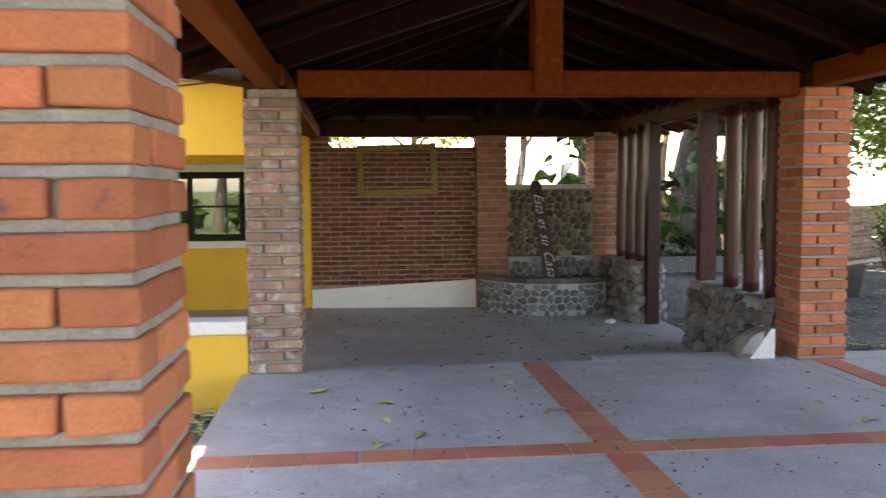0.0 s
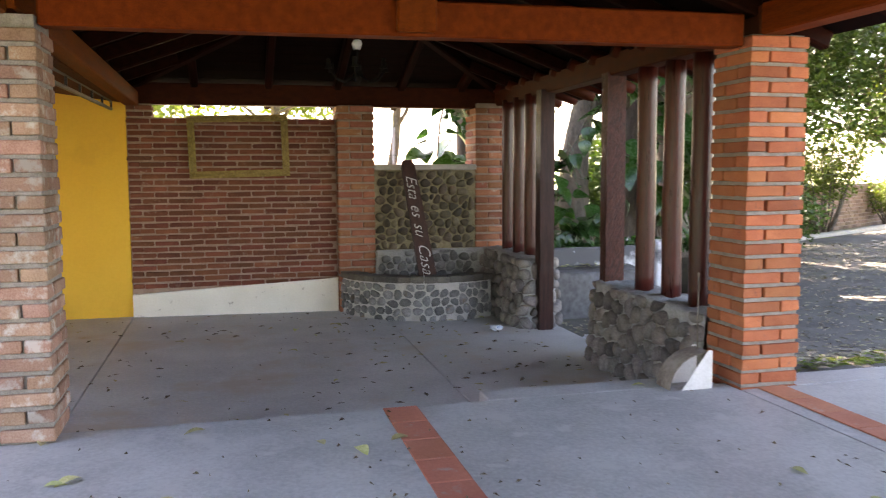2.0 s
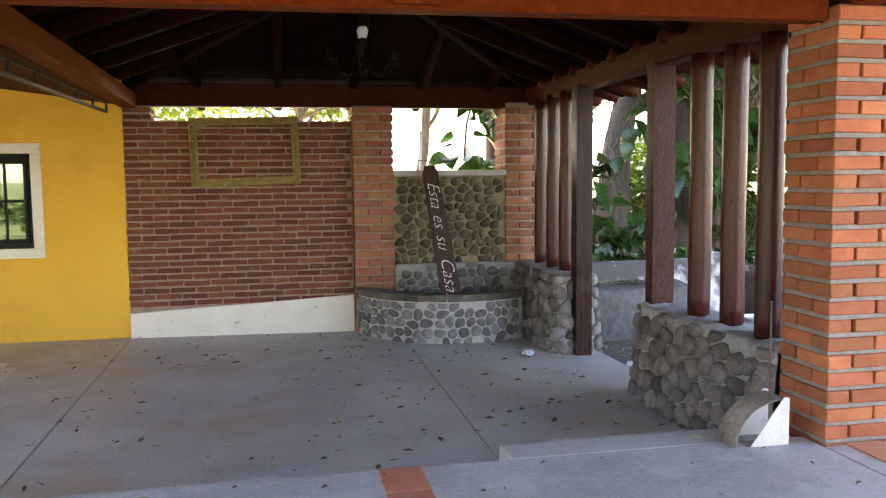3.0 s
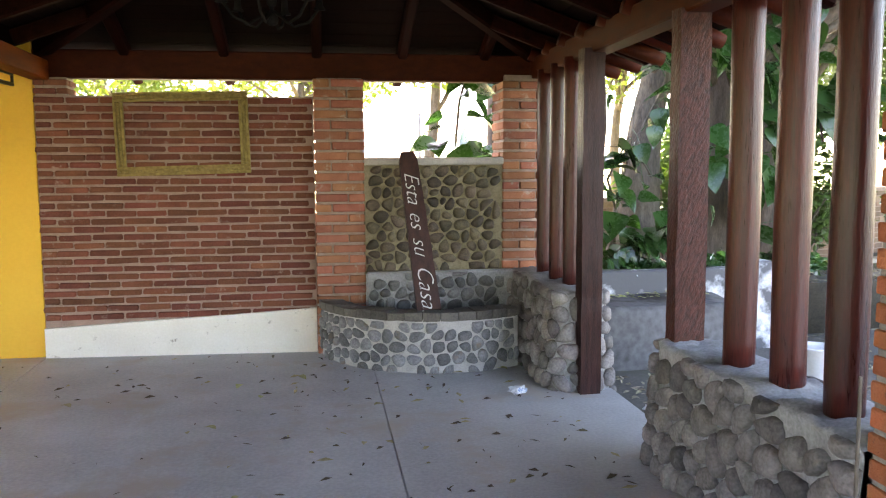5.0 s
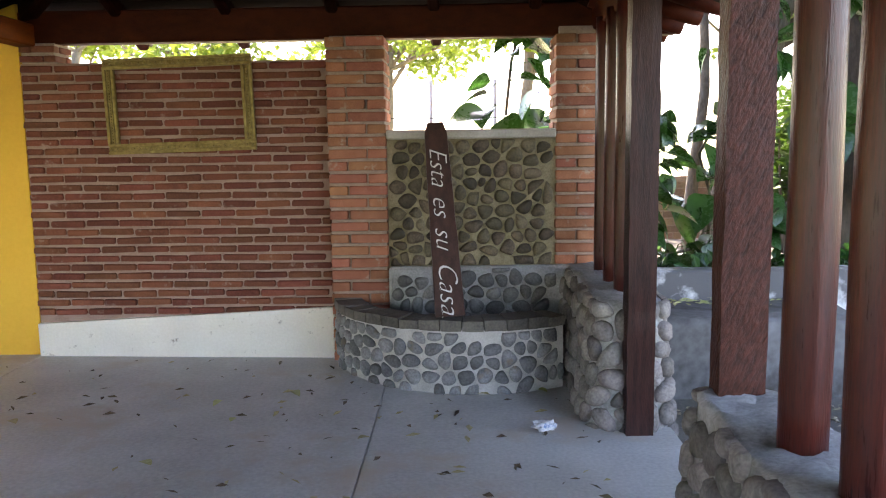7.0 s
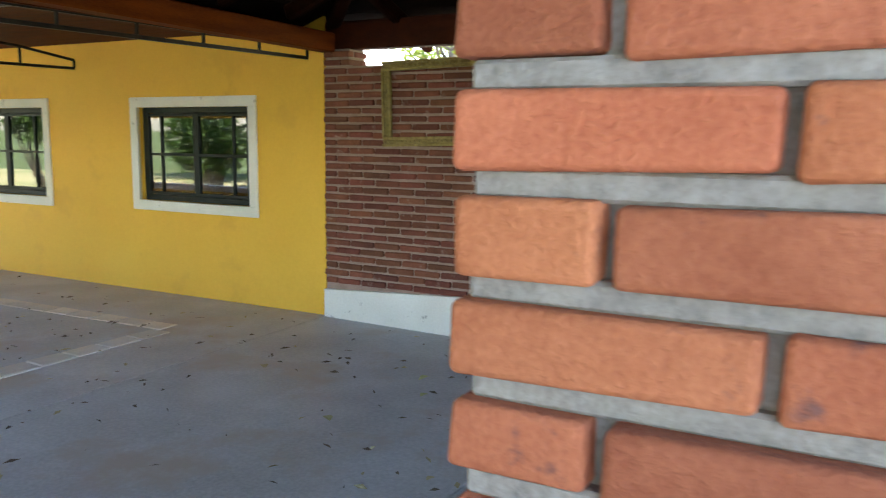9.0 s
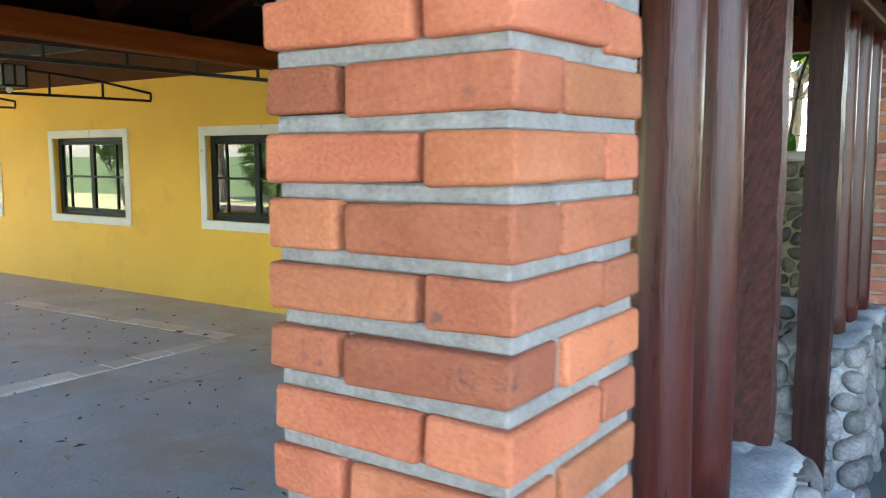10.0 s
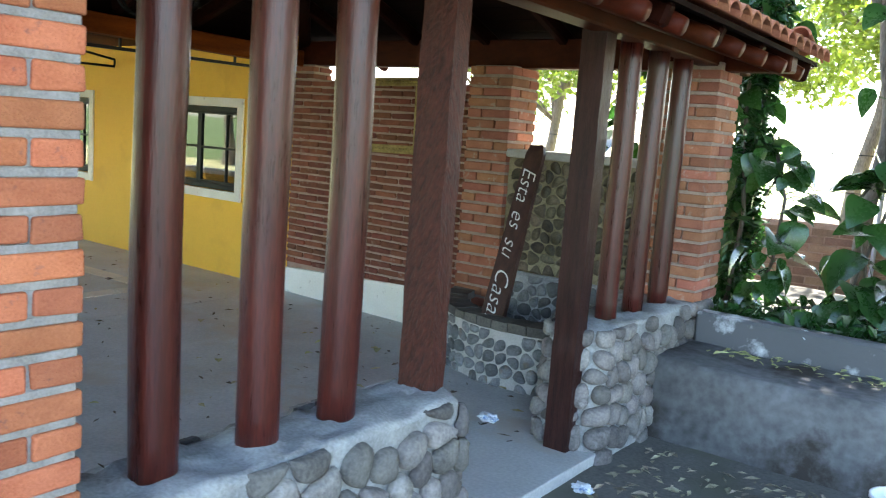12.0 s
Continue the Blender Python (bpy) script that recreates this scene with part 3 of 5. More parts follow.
A0, A1 = radians(186), radians(305)
pond = base_of("stone_pond", (PC.x, 11.4, 0), "curved river stone basin with a dark rim, half filled", "pond")
wpart("basin_wall", ring_wall(PR - .17, PR - .012, -.05, .46, A0, A1), M_CEMENT_LT, pond, "pale cement between the stones")
stones(pond, lambda u, v, o: (PC.x + (PR - .012 + o) * math.cos(A0 + u / PR), PC.y + (PR - .012 + o) * math.sin(A0 + u / PR), v), PR * (A1 - A0), .44, .118, M_STONE, .0058, .026, .8, 8)
nr = 15
for i in range(nr):
    a, b2 = A0 + (A1 - A0) * (i + .03) / nr, A0 + (A1 - A0) * (i + .97) / nr
    b = ring_wall(PR - .2, PR + .015, .455, .525 + rng.uniform(-.008, .008), a, b2, 3)
    for v in b.verts:
        v.co += noise.noise_vector(v.co * 9) * .008
    wpart("rim_stone", b, M_RIM, pond, "dark flat rim stone")
b = bmesh.new()
loop = [b.verts.new((PC.x + (PR - .16) * math.cos(A0 + (A1 - A0) * i / 24), PC.y + (PR - .16) * math.sin(A0 + (A1 - A0) * i / 24), .2)) for i in range(25)]
b.faces.new([b.verts.new((3.3, 11.85, .2)), b.verts.new((1.6, 11.95, .2))][::-1] + loop)
wpart("water", b, M_WATER, pond, "dark stagnant water")
lining = part("stone_lining", boxed(1.944, 3.40, 11.80, 11.904, 0, .77, .02), M_CEMENT_GY, None)
under(lining, pond)
stones(lining, lambda u, v, o: (1.95 + u, 11.80 - o, .1 + v), 1.3, .66, .125, M_STONE_WET, .0045, .03, .85, 12)


def low_wall(x0, x1, y0, y1, z1, free_end, label, seed):
    """A battered rubble wall with one rounded free end (1: north, -1: south) and a rough cement top."""
    w = base_of("low_stone_wall", ((x0 + x1) / 2, (y0 + y1) / 2, 0), label, "stone wall", "low walls under the posts")
    r, xm, ym = .13, (x0 + x1) / 2, (y0 + y1) / 2
    half, run, bend = (x1 - x0) / 2, y1 - y0 - r, math.pi * r / 2
    flat = 2 * (half - r)
    total = 2 * run + 2 * bend + flat

    def rim(u):
        """Point and outward direction along the foot line, from one long face round the free end to the other."""
        if u < run:
            px, py, dx, dy = -half, u, -1, 0
        elif u < run + bend:
            t = (u - run) / r
            px, py, dx, dy = -half + r - r * math.cos(t), run + r * math.sin(t), -math.cos(t), math.sin(t)
        elif u < run + bend + flat:
            px, py, dx, dy = -half + r + (u - run - bend), run + r, 0, 1
        elif u < run + 2 * bend + flat:
            t = (u - run - bend - flat) / r
            px, py, dx, dy = half - r + r * math.sin(t), run + r * math.cos(t), math.sin(t), math.cos(t)
        else:
            px, py, dx, dy = half, total - u, 1, 0
        return (xm - px * free_end, (y0 + py) if free_end > 0 else (y1 - py), -dx * free_end, dy * free_end)

    def face(u, v, o):
        px, py, dx, dy = rim(u)
        k = o + .055 * (1 - v / z1) + .012 * noise.noise(Vector((u * 4, v * 4, seed)))
        return (px + dx * k, py + dy * k, v - .1)

    b = bmesh.new()
    n = 72
    rings = []
    for z in (-.2, .3, z1 - .05):
        ring = []
        for i in range(n + 1):
            q = face(total * i / n, z + .1, -.016)
            ring.append(b.verts.new((q[0], q[1], z)))
        rings.append(ring)
    for s in (.94, .8, .6, .4, .2, .0):
        ring = []
        for i in range(n + 1):
            px, py, dx, dy = rim(total * i / n)
            cy = min(max(py, y0 + half), y1 - half)
            qx, qy = xm + (px - xm) * s, cy + (py - cy) * (s if (py > cy) == (free_end > 0) else 1)
            lump = .03 * noise.noise(Vector((qx * 5, qy * 5, seed))) + .022 * noise.noise(Vector((qx * 14, qy * 14, seed + 3))) + .012 * noise.noise(Vector((qx * 35, qy * 35, seed)))
            ring.append(b.verts.new((qx, qy, z1 - .008 + lump - (.02 if s > .9 else 0))))
        rings.append(ring)
    for p, q in zip(rings, rings[1:]):
        for k in range(n):
            b.faces.new((p[k], p[k + 1], q[k + 1], q[k]))
    bmesh.ops.recalc_face_normals(b, faces=b.faces)
    wpart("cement_body", b, M_CEMENT_GY, w, "rough grey cement top and bedding", True)
    stones(w, face, total, z1 + .09, .165, M_RUBBLE, .006, .034, .8, seed)
    return w


low_wall(3.425, 3.85, 6.845, 8.76, .745, 1, "low rubble stone wall with rough cement top beside the brick pillar", 30)
low_wall(3.32, 3.75, 10.29, 12.3, .785, -1, "low rubble stone wall with rough cement top beside the pond", 40)

# ---- posts ----
PLATE_Z = 2.60


def log_post(x, y, z0, r, label, seed):
    b = bmesh.new()
    zs = [z0 - .02 + (PLATE_Z - z0 + .03) * i / 14 for i in range(15)]
    tube(b, [(x + .008 * noise.noise(Vector((z, seed, 0))), y + .008 * noise.noise(Vector((z, 0, seed))), z) for z in zs],
         [r * (1 + .035 * noise.noise(Vector((z * 1.3, seed, 4)))) for z in zs], 20)
    ob = part("wooden_post", b, M_POST, None, "", True)
    return tagged(ob, label, "post", "posts on the low walls")


def square_post(x, y, z0, w, d, material, label):
    b = bmesh.new()
    zs = [z0 - .02 + (PLATE_Z - z0 + .03) * i / 24 for i in range(25)]
    rings = []
    for z in zs:
        ring = []
        for cx, cy in ((-1, -1), (1, -1), (1, 1), (-1, 1)):
            for k in (.0, .33, .66):
                nxt = {(-1, -1): (1, -1), (1, -1): (1, 1), (1, 1): (-1, 1), (-1, 1): (-1, -1)}[(cx, cy)]
                px, py = cx + (nxt[0] - cx) * (k + .02), cy + (nxt[1] - cy) * (k + .02)
                q = Vector((x + px * w / 2, y + py * d / 2, z))
                q += Vector((noise.noise(q * 6), noise.noise(q * 6 + Vector((9, 0, 0))), 0)) * .007
                ring.append(b.verts.new(q))
        rings.append(ring)
    for a, c in zip(rings, rings[1:]):
        for k in range(12):
            b.faces.new((a[k], a[(k + 1) % 12], c[(k + 1) % 12], c[k]))
    b.faces.new(rings[0][::-1])
    b.faces.new(rings[-1])
    return tagged(part("square_post", b, material, None), label, "post", "posts on the low walls")


for i, (x, y) in enumerate(((3.625, 7.23), (3.635, 7.66), (3.627, 8.085))):
    log_post(x, y, .735, .08, "round dark red varnished log post on the low wall", i)
square_post(3.605, 8.67, .735, .185, .12, M_POST_SQ, "square rough hewn reddish timber post at the wall end")
square_post(3.555, 10.235, 0, .165, .14, M_POST_DK, "square dark timber post standing on the floor")
for i, (x, y) in enumerate(((3.56, 10.70), (3.565, 11.12), (3.57, 11.55))):
    log_post(x, y, .77, .072, "round dark red varnished log post on the low wall", i + 5)

# ---- roof ----
XR, SL = 1.37, 0.36
XE, XWALL, YB, YS = 3.6, -0.85, 12.02, 0.7
ZP = 2.87


def beam(a, b, w, h, label, material=M_WOOD):
    return tagged(part("wooden_beam", barred(a, b, w, h, .012), material, None), label, "beam", "roof timbers")


beam((-.68, 6.545, 2.607), (3.44, 6.545, 2.625), .15, .205, "red stained tie beam between the brick pillars")
beam((3.62, YS, 2.685), (3.62, 6.45, 2.695), .17, .2, "red stained plate beam on the brick pillars")
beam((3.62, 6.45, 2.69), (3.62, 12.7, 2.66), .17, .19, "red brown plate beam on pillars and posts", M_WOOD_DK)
beam((-.90, YS, 2.645), (-.90, 6.47, 2.645), .17, .19, "pale worn plate beam on the brick pillars")
beam((-.86, 6.47, 2.67), (-.86, 11.95, 2.60), .16, .17, "red brown plate beam towards the yellow wall", M_WOOD)
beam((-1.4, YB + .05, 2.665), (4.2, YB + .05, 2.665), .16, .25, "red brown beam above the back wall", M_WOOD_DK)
beam((1.31, 6.535, 2.53), (1.31, 6.535, 3.55), .23, .24, "red stained king post on the tie beam")
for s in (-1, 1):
    beam((XR + s * 2.2, 6.545, 2.8), (XR + s * .14, 6.545, 3.47), .14, .18, "red brown principal rafter of the truss, darkened for roof shade", M_RAFTER)

ridge_z = ZP + SL * (XE - XR)
OV = .62
ez = ZP - SL * OV
yb_e, yap = YB + OV, YB - (XE - XR)


def sheet(b, pts, up=0.03):
    lo = [b.verts.new(p) for p in pts]
    hi = [b.verts.new((p[0], p[1], p[2] + up)) for p in pts]
    b.faces.new(lo)
    b.faces.new(hi[::-1])
    for k in range(len(pts)):
        b.faces.new((lo[k], hi[k], hi[(k + 1) % len(pts)], lo[(k + 1) % len(pts)]))


bm = bmesh.new()


def slope_boards(b, face):
    """Boards along the eaves of one roof face, with open joints; face: east, west or north."""
    w, n = .2, 16
    for i in range(n):
        t0, t1 = i * w - OV, i * w + w - .006 - OV
        if t0 > XE - XR - .02:
            break
        t1 = min(t1, XE - XR)
        z0, z1 = ZP + SL * t0, ZP + SL * t1
        if face == "east":
            sheet(b, [(XE - t0, YS - .2, z0), (XE - t0, YB - t0, z0), (XE - t1, YB - t1, z1), (XE - t1, YS - .2, z1)])
        elif face == "west":
            xw = 2 * XR - XE
            sheet(b, [(xw + t0, YS - .2, z0), (xw + t1, YS - .2, z1), (xw + t1, YB - t1, z1), (xw + t0, YB - t0, z0)])
        else:
            sheet(b, [(XE - t0, YB - t0, z0), (2 * XR - XE + t0, YB - t0, z0), (2 * XR - XE + t1, YB - t1, z1), (XE - t1, YB - t1, z1)])


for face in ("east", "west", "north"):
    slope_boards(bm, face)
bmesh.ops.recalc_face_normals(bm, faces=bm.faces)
tagged(part("ceiling", bm, M_BOARD, None), "brown board ceiling on the roof slopes, coloured near-black for its shade", "ceiling", kind="structure")

roof = base_of("roof", (XR, 6.5, ridge_z), "hipped clay tile roof on brown rafters", "roof", kind="structure")


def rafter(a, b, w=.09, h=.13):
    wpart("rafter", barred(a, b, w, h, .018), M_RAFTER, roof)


dz = -.072
for i in range(15):
    y = 1.0 + i * .8
    if y > YB - .2:
        break
    t = min(XE - XR, YB - y) - .05
    rafter((XE + OV - .06, y, ez + .02 + dz), (XE - t, y, ZP + SL * t + dz))
    xw = 2 * XR - XE
    rafter((xw - (OV - .06 if y < 6.2 else .02), y, (ez + .02 if y < 6.2 else ZP - .007) + dz), (xw + t, y, ZP + SL * t + dz))
for x in (-.16, .70, 1.53, 2.32, 3.1):
    t = min(XE - x, x - (2 * XR - XE)) - .05
    rafter((x, YB + OV - .06, ez + .02 + dz), (x, YB - t, ZP + SL * t + dz))
for x0, x1, s in ((XE + OV, XR, 1), (2 * XR - XE - OV, XR, -1)):
    rafter((x0 - s * .06, YB + OV - .06, ez + .02 + dz), (XR + s * .04, yap + .04, ridge_z + dz - .02), .12, .16)
rafter((XR, YS - .2, ridge_z - .07), (XR, yap, ridge_z - .07), .12, .16)

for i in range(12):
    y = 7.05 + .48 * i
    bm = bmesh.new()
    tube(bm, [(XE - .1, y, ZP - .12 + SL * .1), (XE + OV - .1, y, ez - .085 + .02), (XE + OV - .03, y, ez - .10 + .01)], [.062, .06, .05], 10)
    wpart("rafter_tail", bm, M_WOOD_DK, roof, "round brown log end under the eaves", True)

# clay tiles in rows along the eaves, laid as half pipes
tv, tf = [], []


def half_pipe(origin, along, across, up, length, r, up_end):
    n0 = len(tv)
    for k in range(2):
        for j in range(7):
            a = math.pi * j / 6
            rr = r * (1.0 if k == 0 else .86)
            tv.append(Vector(origin) + Vector(along) * (length * k) + Vector(across) * (rr * math.cos(a)) + Vector(up) * (rr * .8 * math.sin(a) + .035 + (0 if k == 0 else up_end)))
    for j in range(6):
        tf.append((n0 + j, n0 + j + 1, n0 + 8 + j, n0 + 7 + j))


nrm = Vector((SL, 0, 1)).normalized()
def tile_face(axis):
    rows_n = 8
    for row in range(rows_n):
        t = -OV - .07 + row * .38
        span0, span1 = (YS - .2, YB - t) if axis != "n" else (2 * XR - XE + t, XE - t)
        n = int((span1 - span0) / .2)
        for i in range(n):
            s = span0 + .1 + i * .2
            z = ZP + SL * t + .03
            if axis == "e":
                half_pipe((XE - t, s, z), Vector((-1, 0, SL)).normalized(), (0, 1, 0), (0, 0, 1), .44, .095, .01)
            elif axis == "w":
                half_pipe((2 * XR - XE + t, s, z), Vector((1, 0, SL)).normalized(), (0, 1, 0), (0, 0, 1), .44, .095, .01)
            else:
                half_pipe((s, YB - t, z), Vector((0, -1, SL)).normalized(), (1, 0, 0), (0, 0, 1), .44, .095, .01)


for axis in ("e", "w", "n"):
    tile_face(axis)
me = bpy.data.meshes.new("roof_tiles")
me.from_pydata([tuple(v) for v in tv], [], tf)
me.materials.append(M_TILE)
tiles = new("roof_tiles", me)
tiles.modifiers.new("thick", "SOLIDIFY").thickness = 0.014
under(tiles, roof)
tagged(tiles, "rows of half round clay roof tiles", kind="stuff")

# west room ceiling
bm = bmesh.new()
for i in range(30):
    y0, y1 = 6.3 + i * .19, 6.3 + i * .19 + .184
    sheet(bm, [(-.93, y0, 2.545), (-.93, y1, 2.545), (-2.4, y1, 2.745), (-2.4, y0, 2.745)])
    sheet(bm, [(-2.4, y0, 2.745), (-2.4, y1, 2.745), (-12.4, y1, 2.76), (-12.4, y0, 2.76)])
bmesh.ops.recalc_face_normals(bm, faces=bm.faces)
tagged(part("ceiling_west", bm, M_BOARD_W, None), "brown board ceiling of the yellow room", "ceiling", kind="structure")


# ---- things in the pavilion ----
def picture_frame(x0, x1, z0, z1, y):
    f = base_of("picture_frame", ((x0 + x1) / 2, y, z0), "empty gilded wooden picture frame hung on the brick wall", "picture frame")
    w = .082
    for name, a, b in (("rail", (x0, z1 - w / 2), (x1, z1 - w / 2)), ("rail", (x0, z0 + w / 2), (x1, z0 + w / 2)),
                       ("stile", (x0 + w / 2, z0 + w), (x0 + w / 2, z1 - w)), ("stile", (x1 - w / 2, z0 + w), (x1 - w / 2, z1 - w))):
        b_ = bmesh.new()
        horizontal = a[1] == b[1]
        n = 26
        for k0, k1, d in ((-.5, .5, .018), (-.5, -.22, .042), (-.14, .18, .03), (.26, .5, .036)):
            if horizontal:
                box(b_, a[0], b[0], y - d, y + .01, a[1] + k0 * w, a[1] + k1 * w, .004)
            else:
                box(b_, a[0] + k0 * w, a[0] + k1 * w, y - d, y + .01, a[1], b[1], .004)
        for k in range(n):
            t = (k + .5) / n
            c = (a[0] + (b[0] - a[0]) * t, y - .038, a[1] + (b[1] - a[1]) * t)
            r = bmesh.ops.create_icosphere(b_, subdivisions=1, radius=.011)
            bmesh.ops.translate(b_, vec=c, verts=r["verts"])
        wpart(name, b_, M_GOLD, f)
    nail = bmesh.new()
    tube(nail, [((x0 + x1) / 2 + .02, y - .03, z1 + .03), ((x0 + x1) / 2 + .02, y + .03, z1 + .025)], [.004, .004], 6)
    wpart("nail", nail, M_STEEL, f)
    return f


frame_on_wall = picture_frame(-.239, .921, 1.685, 2.42, YW - .03)
frame_on_wall.rotation_euler = (0, radians(-1.35), 0)


def lettered_plank():
    """A plank that leans from the pond's rim against the coping, with words that read downwards."""
    top, low = Vector((2.325, 11.74, 1.865)), Vector((2.432, 11.10, .52))
    s = base_of("sign_plank", low, "dark leaning wooden plank with white hand painted words", "sign")
    down = (low - top).normalized()
    side = Vector((1, 0, 0))
    side = (side - down * side.dot(down)).normalized()
    out = down.cross(side)
    out = out if out.y < 0 else -out
    L = (low - top).length
    b = bmesh.new()
    n, rings = 18, []
    for i in range(n + 1):
        t = i / n
        w = .085 + .022 * t + .006 * noise.noise(Vector((t * 9, 3, 1)))
        c = top + down * (L * t)
        w *= .72 if i == 0 else 1
        rings.append([b.verts.new(c + side * (sx * w) + out * o) for sx, o in ((-1, .0), (-.96, .042), (.96, .042), (1, .0))])
    for p, q in zip(rings, rings[1:]):
        for k in range(4):
            b.faces.new((p[k], p[(k + 1) % 4], q[(k + 1) % 4], q[k]))
    b.faces.new(rings[0])
    b.faces.new(rings[-1][::-1])
    bmesh.ops.recalc_face_normals(b, faces=b.faces)
    wpart("plank", b, M_SIGN, s)
    at = .2
    for word, size, gap in (("Esta", .19, .06), ("es", .19, .06), ("su", .19, .07), ("Casa.", .2, 0)):
        cu = bpy.data.curves.new("lettering", "FONT")
        cu.body, cu.size, cu.shear, cu.extrude, cu.offset, cu.resolution_u = word, size, .45, .003, -.0035, 3
        tmp = bpy.data.objects.new("lettering", cu)
        scene.collection.objects.link(tmp)
        bpy.context.view_layer.update()
        me = bpy.data.meshes.new_from_object(tmp.evaluated_get(bpy.context.evaluated_depsgraph_get()))
        bpy.data.objects.remove(tmp)
        me.materials.clear()
        me.materials.append(M_LETTER)
        wide = max(v.co.x for v in me.vertices)
        o = new("lettering", me)
        m = Matrix((down, side, down.cross(side))).transposed().to_4x4()
        if (m.to_3x3() @ Vector((0, 0, 1))).dot(out) < 0:
            m = m @ Matrix.Scale(-1, 4, (0, 0, 1))
        o.parent = s
        o.matrix_basis = Matrix.Translation(top + down * at - side * .06 + out * .0455 - Vector(s.location)) @ m
        tagged(o, "white painted handwriting")
        at += wide + gap
    return s


lettered_plank()


def chandelier(x, y, z0, z1):
    c = base_of("chandelier", (x, y, z1), "dark wrought iron chandelier hanging from the roof", "chandelier")
    b = bmesh.new()
    tube(b, [(x, y, z1), (x, y, z0 + .05)], [.011, .011], 8)
    for z, r in ((z0 + .05, .035), (z0 + .14, .028), (z0 + .3, .022)):
        r_ = bmesh.ops.create_icosphere(b, subdivisions=2, radius=r)
        bmesh.ops.translate(b, vec=(x, y, z), verts=r_["verts"])
    wpart("stem", b, M_IRON, c, "", True)
    for k in range(6):
        a = math.pi / 3 * k + .3
        d = Vector((math.cos(a), math.sin(a), 0))
        b = bmesh.new()
        o = Vector((x, y, 0))
        tube(b, [o + d * .02 + Vector((0, 0, z0 + .09)), o + d * .12 + Vector((0, 0, z0 + .02)), o + d * .2 + Vector((0, 0, z0 + .05)), o + d * .26 + Vector((0, 0, z0 + .13))], [.008] * 4, 6)
        arm = wpart("arm", b, M_IRON, c, "", True)
        b = bmesh.new()
        tube(b, [o + d * .26 + Vector((0, 0, z0 + .12)), o + d * .26 + Vector((0, 0, z0 + .14)), o + d * .26 + Vector((0, 0, z0 + .2))], [.035, .02, .016], 10)
        wpart("candle_cup", b, M_IRON, c, "", True)
    b = bmesh.new()
    tube(b, [(x, y, z1 - .02), (x, y, z1 - .05), (x, y, z1 - .1)], [.03, .045, .03], 10)
    wpart("ceiling_cup", b, M_PLASTIC, c, "white porcelain hook cover", True)
    b = bmesh.new()
    tube(b, [(x, y, z1 - .01), (x, y, ridge_z - .05)], [.006, .006], 6)
    wpart("chain", b, M_IRON, c)


chandelier(1.30, 8.75, 2.47, 2.86)


def steel_truss(x, y0, y1, z0, z1, top):
    t = base_of("steel_truss", (x, (y0 + y1) / 2, z0), "dark steel tube truss under the board ceiling", "truss", "steel trusses")
    wpart("lower_chord", barred((x, y0, z0), (x, y1, z1), .03, .03, .003), M_STEEL, t)
    b = bmesh.new()
    n = 8
    arc = [(x, y0 + (y1 - y0) * i / n, z0 + (z1 - z0) * i / n + .09 + top * math.sin(math.pi * i / n) ** .7) for i in range(n + 1)]
    tube(b, arc, [.016] * (n + 1), 6)
    wpart("upper_chord", b, M_STEEL, t)
    for i in range(n + 1):
        y = arc[i][1]
        wpart("web_bar", barred((x, y, z0 + (z1 - z0) * i / n + .01), (x, y, arc[i][2]), .022, .022, .002), M_STEEL, t)
    return t


steel_truss(-1.07, 6.75, 11.9, 2.44, 2.47, .02)
steel_truss(-4.37, 6.75, 11.92, 2.45, 2.475, .19)
steel_truss(-7.51, 6.75, 11.92, 2.47, 2.50, .19)
tagged(part("purlin", barred((-12.2, 9.2, 2.70), (-1.0, 9.2, 2.62), .05, .06, .004), M_STEEL, None), "dark steel purlin across the yellow room", "beam", kind="structure")


def lantern(x, y, z):
    l = base_of("lantern", (x, y, z), "black iron box lantern with milky glass panes", "lamp")
    s, h = .12, .24
    for a in (-s, s):
        for c in (-s, s):
            wpart("corner_bar", boxed(x + a - .012, x + a + .012, y + c - .012, y + c + .012, z - h + .02, z - .02, .003), M_STEEL, l)
    for a, c in ((0, -s), (0, s), (-s, 0), (s, 0)):
        wpart("glazing_bar", boxed(x + a - .012, x + a + .012, y + c - .012, y + c + .012, z - h + .02, z - .02), M_STEEL, l)
    wpart("base_plate", boxed(x - s - .016, x + s + .016, y - s - .016, y + s + .016, z - h, z - h + .022, .004), M_STEEL, l)
    wpart("top_plate", boxed(x - s - .016, x + s + .016, y - s - .016, y + s + .016, z - .02, z + .002, .004), M_STEEL, l)
    for a, c, sx, sy in ((0, -s, s, .003), (0, s, s, .003), (-s, 0, .003, s), (s, 0, .003, s)):
        wpart("pane", boxed(x + a - sx * .9, x + a + sx * .9, y + c - sy * .9, y + c + sy * .9, z - h + .024, z - .022), M_MILK, l, "milky glass pane")
    b = bmesh.new()
    tube(b, [(x, y, z - .01), (x, y, 2.76)], [.008, .008], 6)
    wpart("hanger", b, M_STEEL, l)
    b = bmesh.new()
    r = bmesh.ops.create_icosphere(b, subdivisions=2, radius=.035)
    bmesh.ops.translate(b, vec=(x, y, z - h - .025), verts=r["verts"])
    wpart("finial", b, M_PLASTIC, l, "white round finial", True)


lantern(-4.30, 10.15, 2.76)


M_CHEEK = mat("scuffed_white_plastic", (0.5, 0.48, 0.46), (0.68, 0.66, 0.64), 8, 60, 0.6, 0.05)


